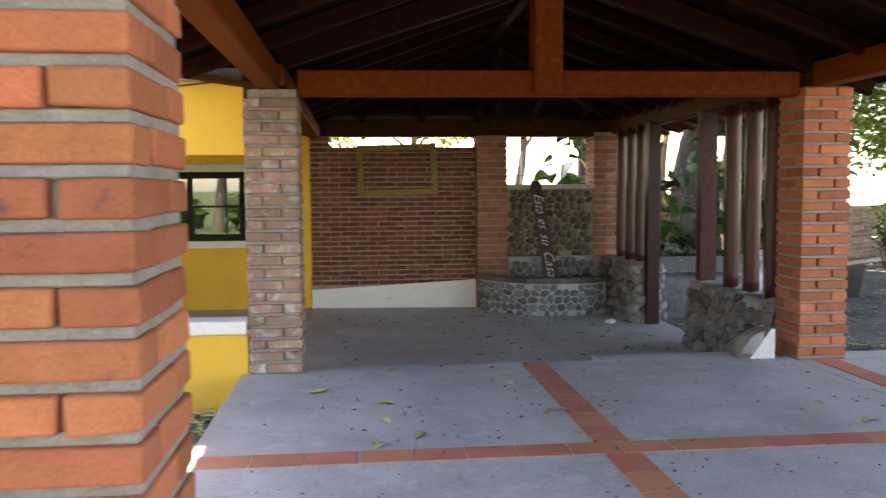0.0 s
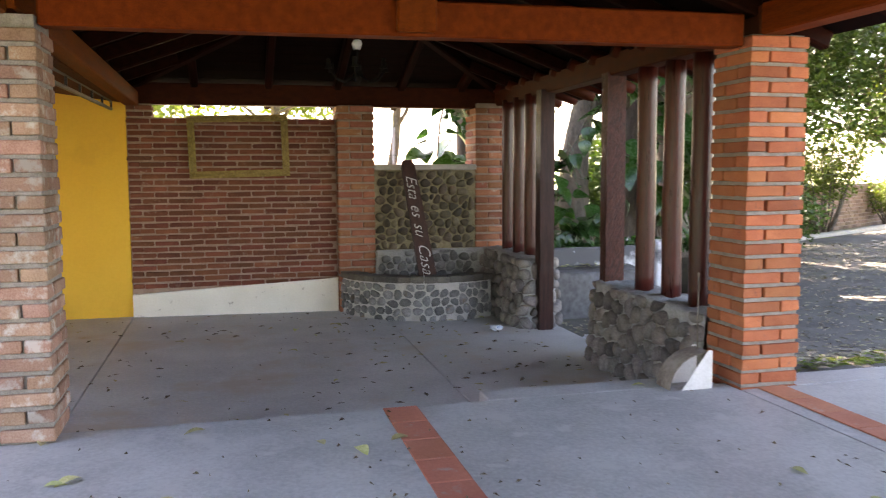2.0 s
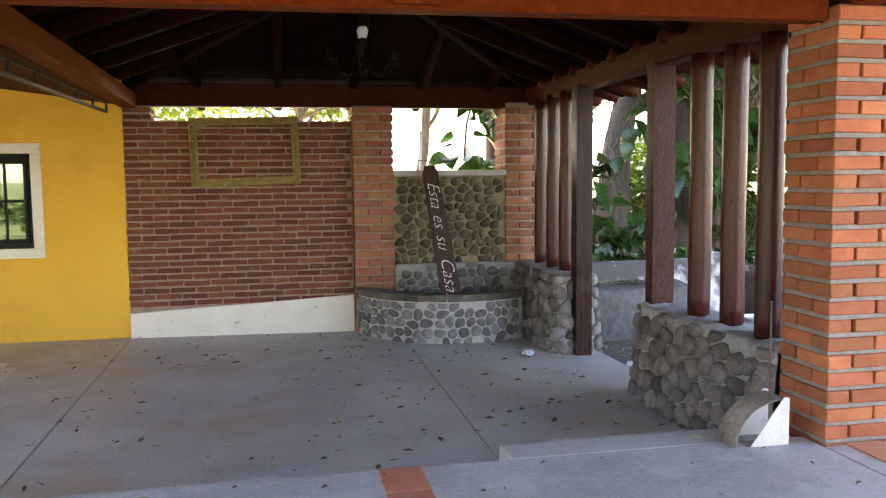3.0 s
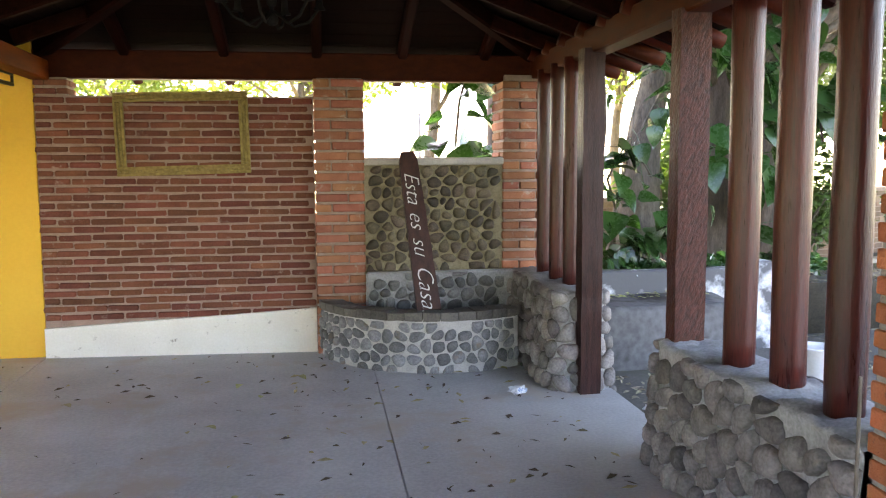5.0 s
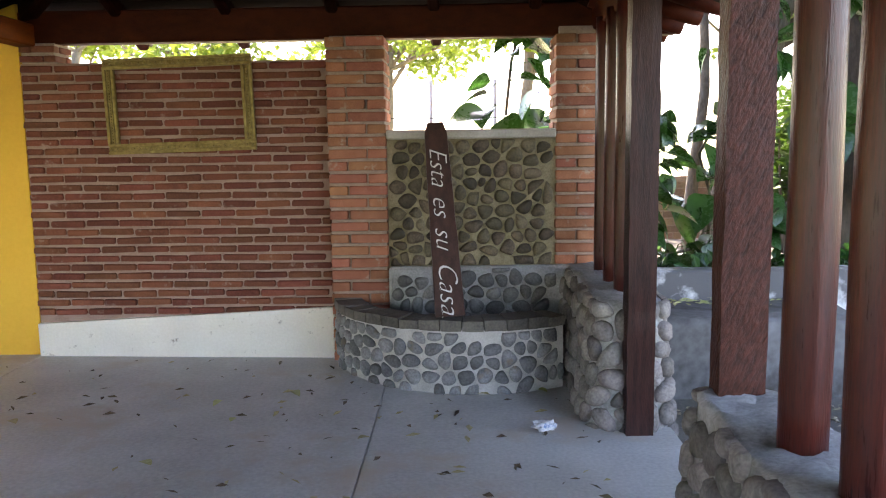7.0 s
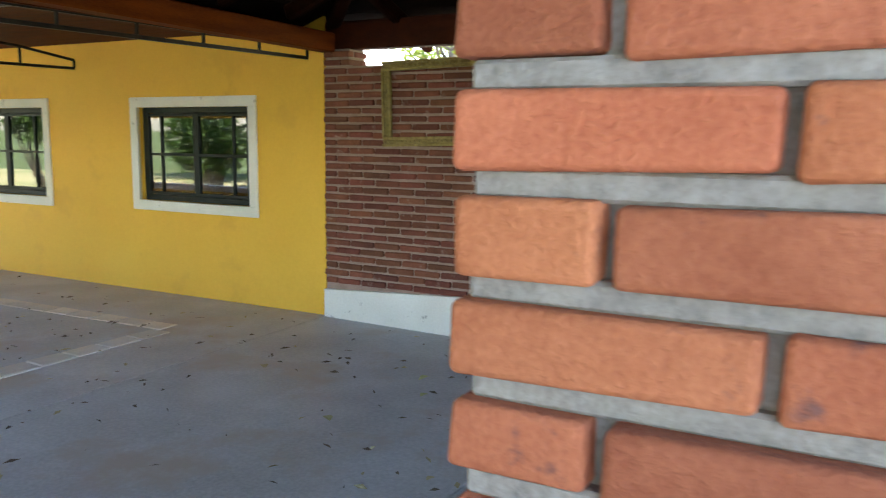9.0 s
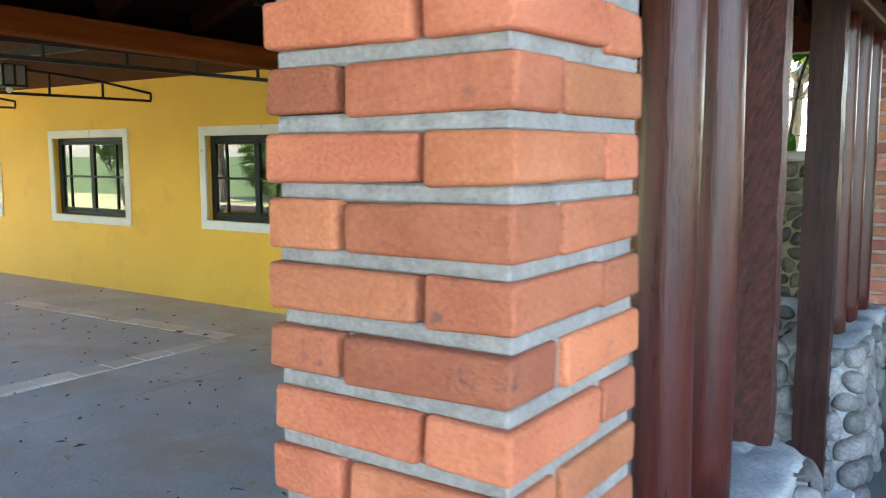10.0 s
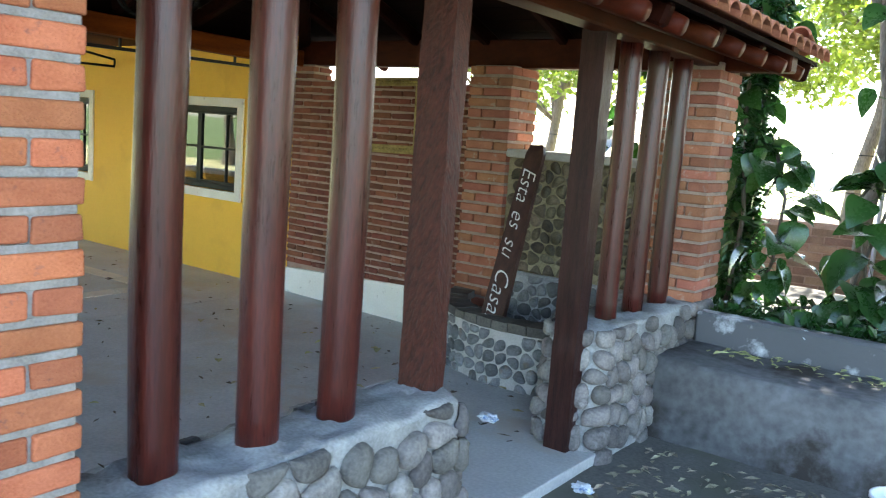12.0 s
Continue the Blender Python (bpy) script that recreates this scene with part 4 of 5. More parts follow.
def dustpan(x, y, z):
    """A tall pan with triangular cheeks, its mouth to the west, beside the pillar."""
    d = base_of("dustpan", (x, y, z), "dirty white dustpan leaning beside the brick pillar", "dustpan")
    w, h, l = .19, .25, .22
    for yy in (0, w):
        b = bmesh.new()
        vs = [b.verts.new((x + px, y + yy + t, z + pz)) for t in (0, .006) for px, pz in ((-l, .0), (0, 0), (0, h), (-.03, h + .005))]
        b.faces.new(vs[:4]), b.faces.new(vs[4:][::-1])
        for k in range(4):
            b.faces.new((vs[k], vs[4 + k], vs[4 + (k + 1) % 4], vs[(k + 1) % 4]))
        bmesh.ops.recalc_face_normals(b, faces=b.faces)
        wpart("cheek", b, M_CHEEK, d, "white triangular side plate")
    b = bmesh.new()
    n, cols = 8, []
    for i in range(n + 1):
        a = math.pi / 2 * i / n
        px, pz = -.02 - (l + .06) * math.cos(a), .004 + (h - .01) * math.sin(a)
        cols.append([b.verts.new((x + px + o * .6, y + yy, z + pz - o * .6)) for yy, o in ((.008, 0), (w - .002, 0), (w - .002, .006), (.008, .006))])
    for p, q in zip(cols, cols[1:]):
        for k in range(4):
            b.faces.new((p[k], p[(k + 1) % 4], q[(k + 1) % 4], q[k]))
    b.faces.new(cols[0]), b.faces.new(cols[-1][::-1])
    bmesh.ops.recalc_face_normals(b, faces=b.faces)
    wpart("scoop", b, M_CARTON, d, "stained curved scoop")
    b = bmesh.new()
    tube(b, [(x - .05, y + w * .55, z + h - .01), (x - .052, y + w * .55, z + h + .5)], [.006, .006], 8)
    wpart("handle", b, M_BARK, d, "thin grey stick handle", True)


dustpan(3.27, 6.47, TZ + .003)


def bucket(x, y, z):
    k = base_of("bucket", (x, y, z), "white plastic bucket standing on the earth yard", "bucket")
    b = bmesh.new()
    prof = [(.0, .0), (.115, .0), (.12, .01), (.15, .34), (.16, .345), (.16, .36), (.145, .36), (.14, .33), (.11, .02), (.0, .02)]
    n = 24
    rows = [[b.verts.new((x + r * math.cos(2 * math.pi * i / n), y + r * math.sin(2 * math.pi * i / n), z + h)) for i in range(n)] for r, h in prof[1:-1]]
    for p, q in zip(rows, rows[1:]):
        for i in range(n):
            b.faces.new((p[i], p[(i + 1) % n], q[(i + 1) % n], q[i]))
    b.faces.new(rows[0][::-1]), b.faces.new(rows[-1])
    wpart("pail", b, M_PLASTIC, k, "", True)
    b = bmesh.new()
    tube(b, [(x + .163 * math.cos(a), y + .163 * math.sin(a), z + .33 - .14 * math.sin(a / 1.0) ** 2) for a in [math.pi * i / 12 for i in range(13)]], [.004] * 13, 6)
    wpart("bail", b, M_STEEL, k, "thin wire handle")


bucket(5.47, 10.25, ground_z(5.47, 10.25) - .005)


def crumpled(name, x, y, z, s, label, seed):
    b = bmesh.new()
    bmesh.ops.create_icosphere(b, subdivisions=3, radius=s)
    for v in b.verts:
        v.co *= 1 + .5 * noise.noise(v.co * (2.2 / s) + Vector((seed, 0, 0)))
        v.co += noise.cell_vector(v.co * (1.6 / s)) * s * .22
        v.co.z *= .62
        v.co.x *= 1.4
    low = min(v.co.z for v in b.verts)
    ob = part(name, b, M_TRASH, None)
    ob.location = (x, y, z - low)
    return tagged(ob, label, "litter")


crumpled("foil_wrapper", 2.99, 10.23, .004, .05, "crumpled silver and blue foil wrapper on the concrete floor", 3)
crumpled("foil_wrapper", 3.92, 9.85, ground_z(3.92, 9.85), .045, "crumpled silver and blue foil wrapper on the earth", 8)
crumpled("foil_wrapper", 4.55, 11.85, .66, .05, "crumpled pale plastic scrap among the planter leaves", 5)

# ---- planter beside the pavilion ----
bm = boxed(3.77, 5.3, 11.08, 11.80, -.2, .50, .025)
bmesh.ops.subdivide_edges(bm, edges=bm.edges, cuts=6, use_grid_fill=True)
rough_up(bm, .022, 3.0, 2)
tagged(part("planter_ledge", bm, M_LEDGE, None, "", True), "stained grey concrete ledge with peeling whitewash", "ledge", kind="structure")
bm = boxed(3.79, 5.85, 11.80, 11.97, -.2, .73, .02)
box(bm, 5.72, 5.95, 11.70, 11.98, -.2, .80, .02)
bmesh.ops.subdivide_edges(bm, edges=bm.edges, cuts=4, use_grid_fill=True)
rough_up(bm, .014, 3.0, 5)
tagged(part("planter_wall", bm, M_PEEL, None), "planter wall with peeling white paint", "wall", kind="structure")
bm = bmesh.new()
bx, by = 22, 18
vg = [[bm.verts.new((2.0 + 5.6 * i / bx, 12.2 + 2.9 * j / by, .56 + .07 * noise.noise(Vector((i * .5, j * .5, 2))) - (.95 * smooth(5.8, 6.9, 2.0 + 5.6 * i / bx)))) for j in range(by + 1)] for i in range(bx + 1)]
for i in range(bx):
    for j in range(by):
        bm.faces.new((vg[i][j], vg[i + 1][j], vg[i + 1][j + 1], vg[i][j + 1]))
low = [bm.verts.new((v.co.x, 11.93, .54)) for v in [vg[i][0] for i in range(bx + 1)]]
for i in range(bx):
    bm.faces.new((low[i], low[i + 1], vg[i + 1][0], vg[i][0]))
tagged(part("planter_soil", bm, M_SOIL, None, "", True), "dark planting soil behind the planter wall", "soil", kind="structure")


# ---- garden walls far off ----
def garden_wall(pts, h, label):
    w = base_of("garden_wall", (pts[0][0], pts[0][1], 0), label, "wall", kind="structure")
    core = bmesh.new()
    vv, ff = [], []
    for (ax, ay, az), (bx_, by_, bz) in zip(pts, pts[1:]):
        L = math.hypot(bx_ - ax, by_ - ay)
        bar(core, (ax, ay, az + h / 2 - .1), (bx_, by_, bz + h / 2 - .1), .17, h + .2)
        d = Vector((bx_ - ax, by_ - ay, 0)).normalized()
        nrm_ = Vector((d.y, -d.x, 0))
        rows_n, cols_n = int(h / .095), int(L / .3)
        for r in range(rows_n):
            for c in range(cols_n):
                o = Vector((ax, ay, az + (bz - az) * c / cols_n)) + d * (.3 * c + (.15 if r % 2 else 0)) + Vector((0, 0, .012 + .095 * r))
                o += nrm_ * (.09 + rng.uniform(0, .012))
                n0 = len(vv)
                for k in (0, -.05):
                    for u, v in ((.008, 0), (.292, 0), (.292, .078), (.008, .078)):
                        vv.append(tuple(o + d * u + Vector((0, 0, v)) + nrm_ * k))
                ff.extend([(n0, n0 + 1, n0 + 2, n0 + 3), (n0 + 3, n0 + 2, n0 + 6, n0 + 7), (n0, n0 + 4, n0 + 5, n0 + 1), (n0 + 1, n0 + 5, n0 + 6, n0 + 2), (n0, n0 + 3, n0 + 7, n0 + 4)])
    wpart("wall_core", core, M_MORTAR_DK, w)
    me = bpy.data.meshes.new("bricks")
    me.from_pydata(vv, [], ff)
    me.materials.append(M_BRICK_FAR)
    ob = under(new("bricks", me), w)
    tagged(ob, "weathered brown bricks", kind="stuff")
    return w


M_BRICK_FAR = mat("weathered_garden_brick", (0.17, 0.1, 0.065), (0.33, 0.22, 0.15), 6, 60, 0.9, 0.3, 0.3, 0.015, island=True)
garden_wall([(2.0, 15.6, .0), (10.5, 17.2, .13), (13.5, 19.1, .14), (30.0, 28.3, .19)], 1.2, "low weathered brick garden wall at the yard's edge")
bm = bmesh.new()
for a, b in (((9.2, 15.6, .1), (12.4, 17.67, .14)), ((12.4, 17.67, .14), (27.0, 25.5, .19))):
    bar(bm, a, b, .2, .2, .03)
tagged(part("garden_kerb", bm, M_CAP, None), "pale concrete kerb along the planting bed", "kerb", kind="structure")

# ---- fallen leaves ----
def fallen_leaf(x, y, z, s, turn, material, label):
    b = bmesh.new()
    n = 6
    left, mid, right = [], [], []
    for i in range(n + 1):
        t = i / n
        w = .26 * math.sin(math.pi * t ** .8) * s
        lift = .05 * s * math.sin(math.pi * t * 1.3) + .012 * s
        left.append(b.verts.new((t * s, w, lift + w * .35)))
        mid.append(b.verts.new((t * s, 0, lift)))
        right.append(b.verts.new((t * s, -w, lift + w * .28)))
    for i in range(n):
        b.faces.new((left[i], mid[i], mid[i + 1], left[i + 1]))
        b.faces.new((mid[i], right[i], right[i + 1], mid[i + 1]))
    ob = part("fallen_leaf", b, material, None, "", True)
    ob.matrix_basis = pose(x, y, z + .003, 0, 0, turn)
    return tagged(ob, label, "leaf", "fallen leaves")


lr = random.Random(11)
for x, y in ((.09, 6.42), (.02, 5.38), (1.07, 5.09), (1.15, 5.09), (.86, 5.93), (.7, 6.0), (2.82, 5.09), (2.86, 4.61), (3.13, 4.62), (-.45, 5.83),
             (-.6, 5.75), (1.05, 5.98), (-.74, 6.36), (2.89, 6.66), (-.1, 5.03), (.18, 4.70), (-.07, 4.54), (1.07, 4.53), (2.62, 3.83)):
    fallen_leaf(x, y, TZ, lr.uniform(.09, .17), lr.uniform(0, 360), M_FALLEN, "curled yellow green fallen leaf on the terrace")
for x, y in ((.89, 10.81), (1.06, 10.39), (1.89, 10.10), (.82, 9.70), (-.27, 10.34), (1.32, 11.01), (1.77, 9.26), (2.7, 10.94), (3.1, 11.0), (1.08, 8.55)):
    fallen_leaf(x, y, floor_z(x, y), lr.uniform(.07, .13), lr.uniform(0, 360), M_FALLEN, "curled pale fallen leaf on the concrete floor")


def litter(name, spots, material, label, smin, smax):
    vv, ff = [], []
    for x, y, z in spots:
        s, a, c = lr.uniform(smin, smax), lr.uniform(0, 6.3), lr.uniform(.004, .02)
        d, e = Vector((math.cos(a), math.sin(a), 0)) * s, Vector((-math.sin(a), math.cos(a), 0)) * s * lr.uniform(.2, .45)
        o = Vector((x, y, z + .004))
        n0 = len(vv)
        for p in (o - d, o + e + Vector((0, 0, c)), o + d + Vector((0, 0, c * .5)), o - e + Vector((0, 0, c * .3))):
            vv.append(tuple(p))
        ff.extend([(n0, n0 + 1, n0 + 2), (n0, n0 + 2, n0 + 3)])
    me = bpy.data.meshes.new(name)
    me.from_pydata(vv, [], ff)
    me.materials.append(material)
    return tagged(new(name, me), label, "litter", kind="stuff")


def in_hall():
    while True:
        x, y = lr.uniform(-6, 3.3), lr.uniform(6.9, 11.8)
        if (x < 1.4 or (x - PC.x) ** 2 + (y - PC.y) ** 2 > 1.3) and lr.random() < .35 + .65 * smooth(-1, 3, x):
            return x, y, floor_z(x, y)


litter("floor_litter", [in_hall() for _ in range(380)], M_LITTER, "dark bits of dry leaf on the pavilion floor", .01, .05)
litter("terrace_litter", [(lr.uniform(-1, 3.3), lr.uniform(3, 6.5), TZ) for _ in range(200)], M_LITTER, "dark bits of dry leaf on the terrace", .006, .022)


def in_yard():
    while True:
        x, y = lr.uniform(3.9, 17), lr.uniform(6.8, 17)
        if not (x < 6.0 and y > 10.9) and lr.random() < 1.2 - .05 * x:
            return x, y, ground_z(x, y)


litter("yard_litter", [in_yard() for _ in range(9000)], mat("yard_litter_leaf", (0.16, 0.14, 0.09), (0.4, 0.36, 0.25), 20, 60, .8, .1, .45, .03, island=True), "dry leaves strewn over the yard", .02, .06)
litter("green_litter", [(x, y, ground_z(x, y)) for x, y in [(lr.uniform(3.95, 7.5), 6.85 + abs(lr.gauss(0, .3))) for _ in range(600)]], M_LEAF_LT, "thin yellow green grass and leaves along the terrace edge", .02, .06)
litter("ledge_litter", [(lr.uniform(4.0, 5.2), lr.uniform(11.45, 11.77), .515) for _ in range(60)], M_FALLEN, "dry leaves on the planter ledge", .02, .06)

litter("edge_litter", [(x, y, ground_z(x, y) if y > 6 or x < -1.16 else TZ) for x, y in [(-1.2 - abs(lr.gauss(0, .35)), lr.uniform(3.6, 6.35)) for _ in range(260)]], M_FALLEN, "pale fallen leaves gathered below the terrace edge", .03, .08)
litter("leaf_bits", [in_hall() for _ in range(110)], M_FALLEN, "pale curled bits of leaf on the pavilion floor", .018, .055)

b = bmesh.new()
tube(b, [(-1.16, 6.44, 2.62), (-1.6, 6.44, 2.57), (-2.4, 6.44, 2.52), (-3.6, 6.44, 2.56), (-5, 6.44, 2.55)], [.006] * 5, 6)
tagged(part("cable", b, M_STEEL, None), "thin dark cable along the yellow header", "cable")
for x in (2.15, 2.95, 4.3):
    b = bmesh.new()
    tube(b, [(x, 15.9, 0), (x, 15.9, 2.5)], [.025, .025], 8)
    tagged(part("fence_post", b, M_GREYPAINT, None), "slim pale metal fence post behind the pavilion", "post", "fence posts")


# ---- trees and plants ----
pr = random.Random(21)
nprng = np.random.RandomState(5)


def leaf_cloud(name, clumps, count, size, material, parent, droop=0.35, label=""):
    """Folded leaf blades strewn through a set of clumps (centre, radii); one mesh."""
    c = np.array([k[0] for k in clumps])
    r = np.array([k[1] for k in clumps])
    vol = r.prod(axis=1) ** .75
    pick = nprng.choice(len(clumps), count, p=vol / vol.sum())
    d = nprng.normal(size=(count, 3))
    d /= np.linalg.norm(d, axis=1)[:, None]
    pos = c[pick] + d * r[pick] * (nprng.rand(count)[:, None] ** .45)
    ax = nprng.normal(size=(count, 3))
    ax[:, 2] = ax[:, 2] * .5 - droop
    ax /= np.linalg.norm(ax, axis=1)[:, None]
    sd = np.cross(ax, nprng.normal(size=(count, 3)))
    sd /= np.linalg.norm(sd, axis=1)[:, None]
    up = np.cross(ax, sd)
    s = size * (.6 + .8 * nprng.rand(count))[:, None]
    v = np.stack([pos, pos + ax * s * .45 + sd * s * .27 + up * s * .07, pos + ax * s, pos + ax * s * .45 - sd * s * .27 + up * s * .07], axis=1).reshape(-1, 3)
    i = np.arange(count) * 4
    f = np.concatenate([np.stack([i, i + 1, i + 2], 1), np.stack([i, i + 2, i + 3], 1)])
    me = bpy.data.meshes.new(name)
    me.from_pydata(v.tolist(), [], f.tolist())
    me.materials.append(material)
    ob = under(new(name, me), parent)
    return tagged(ob, label)


def limb(bm, a, b, r0, r1, n=7, wob=.08, sides=10):
    a, b = Vector(a), Vector(b)
    L = (b - a).length
    pts, rad = [], []
    for i in range(n + 1):
        t = i / n
        pts.append(a.lerp(b, t) + noise.noise_vector(a * 3 + Vector((t * 2.3, t, 0))) * wob * L * math.sin(math.pi * min(t + .05, 1)) * .5)
        rad.append((r0 + (r1 - r0) * t) * (1 + .12 * noise.noise(Vector((t * 5, a.x, a.y)))))
    tube(bm, pts, rad, sides)
    return pts[-1]


def tree(base, top, r, crown, leaves, size, label, bark=M_BARK, leaf=M_LEAF, clump=.9, flare=1.5, droop=.35):
    """A leaning trunk with limbs that run out to the clumps of an uneven crown."""
    t = base_of("tree", base, label, "tree", "garden trees")
    bm = bmesh.new()
    b0, t0 = Vector(base), Vector(top)
    pts, rad = [], []
    for i in range(11):
        k = i / 10
        pts.append(b0.lerp(t0, k) + noise.noise_vector(b0 + Vector((0, 0, k * 2.4))) * .16 * math.sin(math.pi * k))
        rad.append(r * (1 + (flare - 1) * (1 - k) ** 4) * (1 - .35 * k))
    pts[0].z -= .15
    tube(bm, pts, rad, 14)
    for v in bm.verts:
        v.co += noise.noise_vector(Vector((v.co.x * 6, v.co.y * 6, v.co.z * 1.6))) * r * .16
    wpart("trunk", bm, bark, t, "", True)
    cc, cr = Vector(crown[0]), Vector(crown[1])
    clumps = []
    for k in range(crown[2]):
        d = Vector((pr.gauss(0, 1), pr.gauss(0, 1), pr.gauss(0, .8))).normalized() * pr.uniform(.45, 1.0)
        p = cc + Vector((d.x * cr.x, d.y * cr.y, d.z * cr.z))
        s = clump * pr.uniform(.55, 1.2)
        clumps.append((tuple(p), (s, s, s * .7)))
        if k % 2 == 0:
            start = pts[pr.choice((7, 8, 9, 10))]
            bm = bmesh.new()
            limb(bm, start, p, r * .38, .015, 6, .12, 7)
            wpart("limb", bm, bark, t, "", True)
    leaf_cloud("crown", clumps, leaves, size, leaf, t, droop, "green leaves with gaps of sky")
    return t


tree((5.02, 13.2, .5), (5.55, 13.4, 3.4), .24, ((7.3, 13.8, 6.0), (3.4, 2.8, 1.4), 44), 15000, .18, "grey barked garden tree leaning over the planter")
# Unseen crown, shifted and widened to keep sun off the terrace's east side.
tree((6.35, 13.3, .1), (6.15, 13.7, 3.6), .27, ((7.4, 11.4, 6.6), (4.3, 3.2, 1.2), 62), 22000, .18, "garden tree with twisted reddish bark", M_BARK_DK)
tree((7.25, 13.6, -.05), (7.0, 14.2, 3.8), .2, ((10.8, 14.0, 6.4), (3.0, 3.0, 1.4), 36), 13000, .18, "garden tree behind the planter")
tree((4.55, 14.0, .45), (4.35, 14.2, 4.0), .07, ((4.2, 14.6, 4.6), (1.5, 1.2, .9), 14), 1900, .13, "slim pale garden sapling", leaf=M_LEAF, clump=.6, flare=1.2)
tree((4.95, 14.3, .45), (5.1, 14.4, 4.0), .065, ((5.4, 14.9, 4.3), (1.4, 1.0, 1.2), 14), 1900, .13, "slim pale garden sapling", leaf=M_LEAF, clump=.6, flare=1.2)
# Crown above the view is enlarged to shade the eave tiles and planter.
tree((3.50, 13.4, .5), (3.55, 13.45, 4.2), .13, ((3.4, 14.2, 6.1), (2.8, 2.0, 1.0), 44), 11000, .16, "dark trunk wrapped in climbing vine", M_BARK_DK)
tree((18.2, 20.3, .15), (16.6, 20.0, 3.2), .075, ((14.6, 18.9, 4.3), (5.4, 3.0, 2.1), 90), 27000, .17, "broad shade tree at the edge of the yard", clump=1.0)
tree((20.5, 19.0, .15), (19.2, 18.4, 3.2), .16, ((19.0, 17.4, 4.6), (4.2, 3.4, 1.7), 46), 14000, .17, "broad shade tree at the edge of the yard", leaf=M_LEAF_LT, clump=1.0)
# Three added trees; their crowns are placed to block sun from yard and terrace.
tree((12.8, 12.2, .2), (12.5, 12.0, 4.2), .18, ((9.6, 8.9, 7.0), (5.8, 3.6, 1.2), 110), 40000, .19, "added out of view tree that shades the yard")
tree((8.9, 16.4, .1), (9.0, 16.6, 3.6), .17, ((9.6, 17.2, 5.6), (3.4, 2.6, 1.2), 38), 13000, .18, "added garden tree before the garden wall, shading the yard")
tree((15.5, 15.0, .15), (15.4, 14.8, 4.0), .17, ((14.8, 14.4, 6.4), (3.6, 3.0, 1.2), 38), 13000, .19, "added out of view tree that shades the yard")
# The lighter leaf colour adds sun to these crowns.
for x, y, h in ((-2.2, 19.5, 3.9), (.9, 21.0, 4.0), (3.4, 19.0, 4.4), (-5.5, 22.0, 4.2), (7.5, 20.5, 4.6)):
    tree((x, y, -.07), (x + .3, y + .2, h - .6), .12, ((x + .2, y, h), (1.9, 1.6, 1.5), 20), 4200, .15, "sunlit garden tree behind the pavilion", leaf=M_LEAF_LT, clump=.7)
# Unseen trees for the window reflections; the nearest two also cut southern light.
for x, y, h in ((-6, -10, 4.6), (-2.5, -8, 4.2), (3.6, -8.5, 4.4), (1.5, -14, 5.5), (8, -11, 5.0), (-13, -3, 3.6), (-17, -9, 4.4), (-20.5, -2.5, 4.0), (-12, -13, 4.6)):
    tree((x, y, -.07), (x + .4, y, h - 1), .2, ((x, y, h), (2.6, 2.4, 1.7), 26), 5200, .2, "out of view garden tree on the lawn before the terrace")


def shrub(x, y, z, h, w, leaves, label, stems=14, leaf=M_LEAF_LT, size=.1):
    s = base_of("shrub", (x, y, z), label, "shrub", "garden shrubs")
    clumps = []
    for k in range(stems):
        a, q = pr.uniform(0, 6.3), pr.uniform(.15, 1)
        tip = Vector((x + math.cos(a) * w * q, y + math.sin(a) * w * q, z + h * pr.uniform(.6, 1.0)))
        bm = bmesh.new()
        limb(bm, (x + math.cos(a) * .12, y + math.sin(a) * .12, z - .05), tip, .03, .008, 6, .1, 6)
        wpart("stem", bm, M_BARK, s, "", True)
        for f in (.62, .8, 1.0):
            p = Vector((x, y, z)).lerp(tip, f)
            clumps.append((tuple(p), (.32, .32, .3)))
    leaf_cloud("foliage", clumps, leaves, size, leaf, s, .1, "yellow green small leaves")


shrub(14.1, 18.9, .14, 2.6, 1.0, 3600, "tall many stemmed shrub before the garden wall", 18)
shrub(17.9, 20.9, .15, 1.4, .7, 1300, "small leafy shrub before the garden wall")
shrub(7.6, 14.9, .0, 2.6, 1.1, 3800, "tall leafy shrub behind the planter", 16, leaf=M_LEAF, size=.13)
shrub(6.4, 15.0, .0, 2.2, 1.0, 3000, "tall leafy shrub behind the planter", 14, leaf=M_LEAF, size=.13)
shrub(8.6, 15.6, .15, 1.3, .8, 1800, "leafy shrub before the garden wall", leaf=M_LEAF)
for x, y, h in ((-19.5, 7.2, 3.2), (-18.0, 3.0, 3.6), (-21.5, 9.6, 3.4), (-19.8, 11.6, 2.8)):
    shrub(x, y, -.07, h, 1.5, 4200, "tall dark leafy shrub west of the pavilion", 16, leaf=M_LEAF, size=.16)
shrub(10.3, 15.3, .15, 1.2, .8, 1500, "leafy shrub before the garden wall", leaf=M_LEAF)

for x, y, h in ((-12, 2.5, 2.4), (-14.5, 0, 2.2), (-17, -2, 2.8), (-19.5, -5, 2.6), (-9.5, -4, 1.6), (-6.5, -5.5, 1.4), (-3.8, -6.5, 1.6), (-11.5, -2, 1.8)):
    shrub(x, y, -.05, h, 1.3, 1900, "leafy shrub on the lawn before the terrace", 12, leaf=M_LEAF, size=.2)


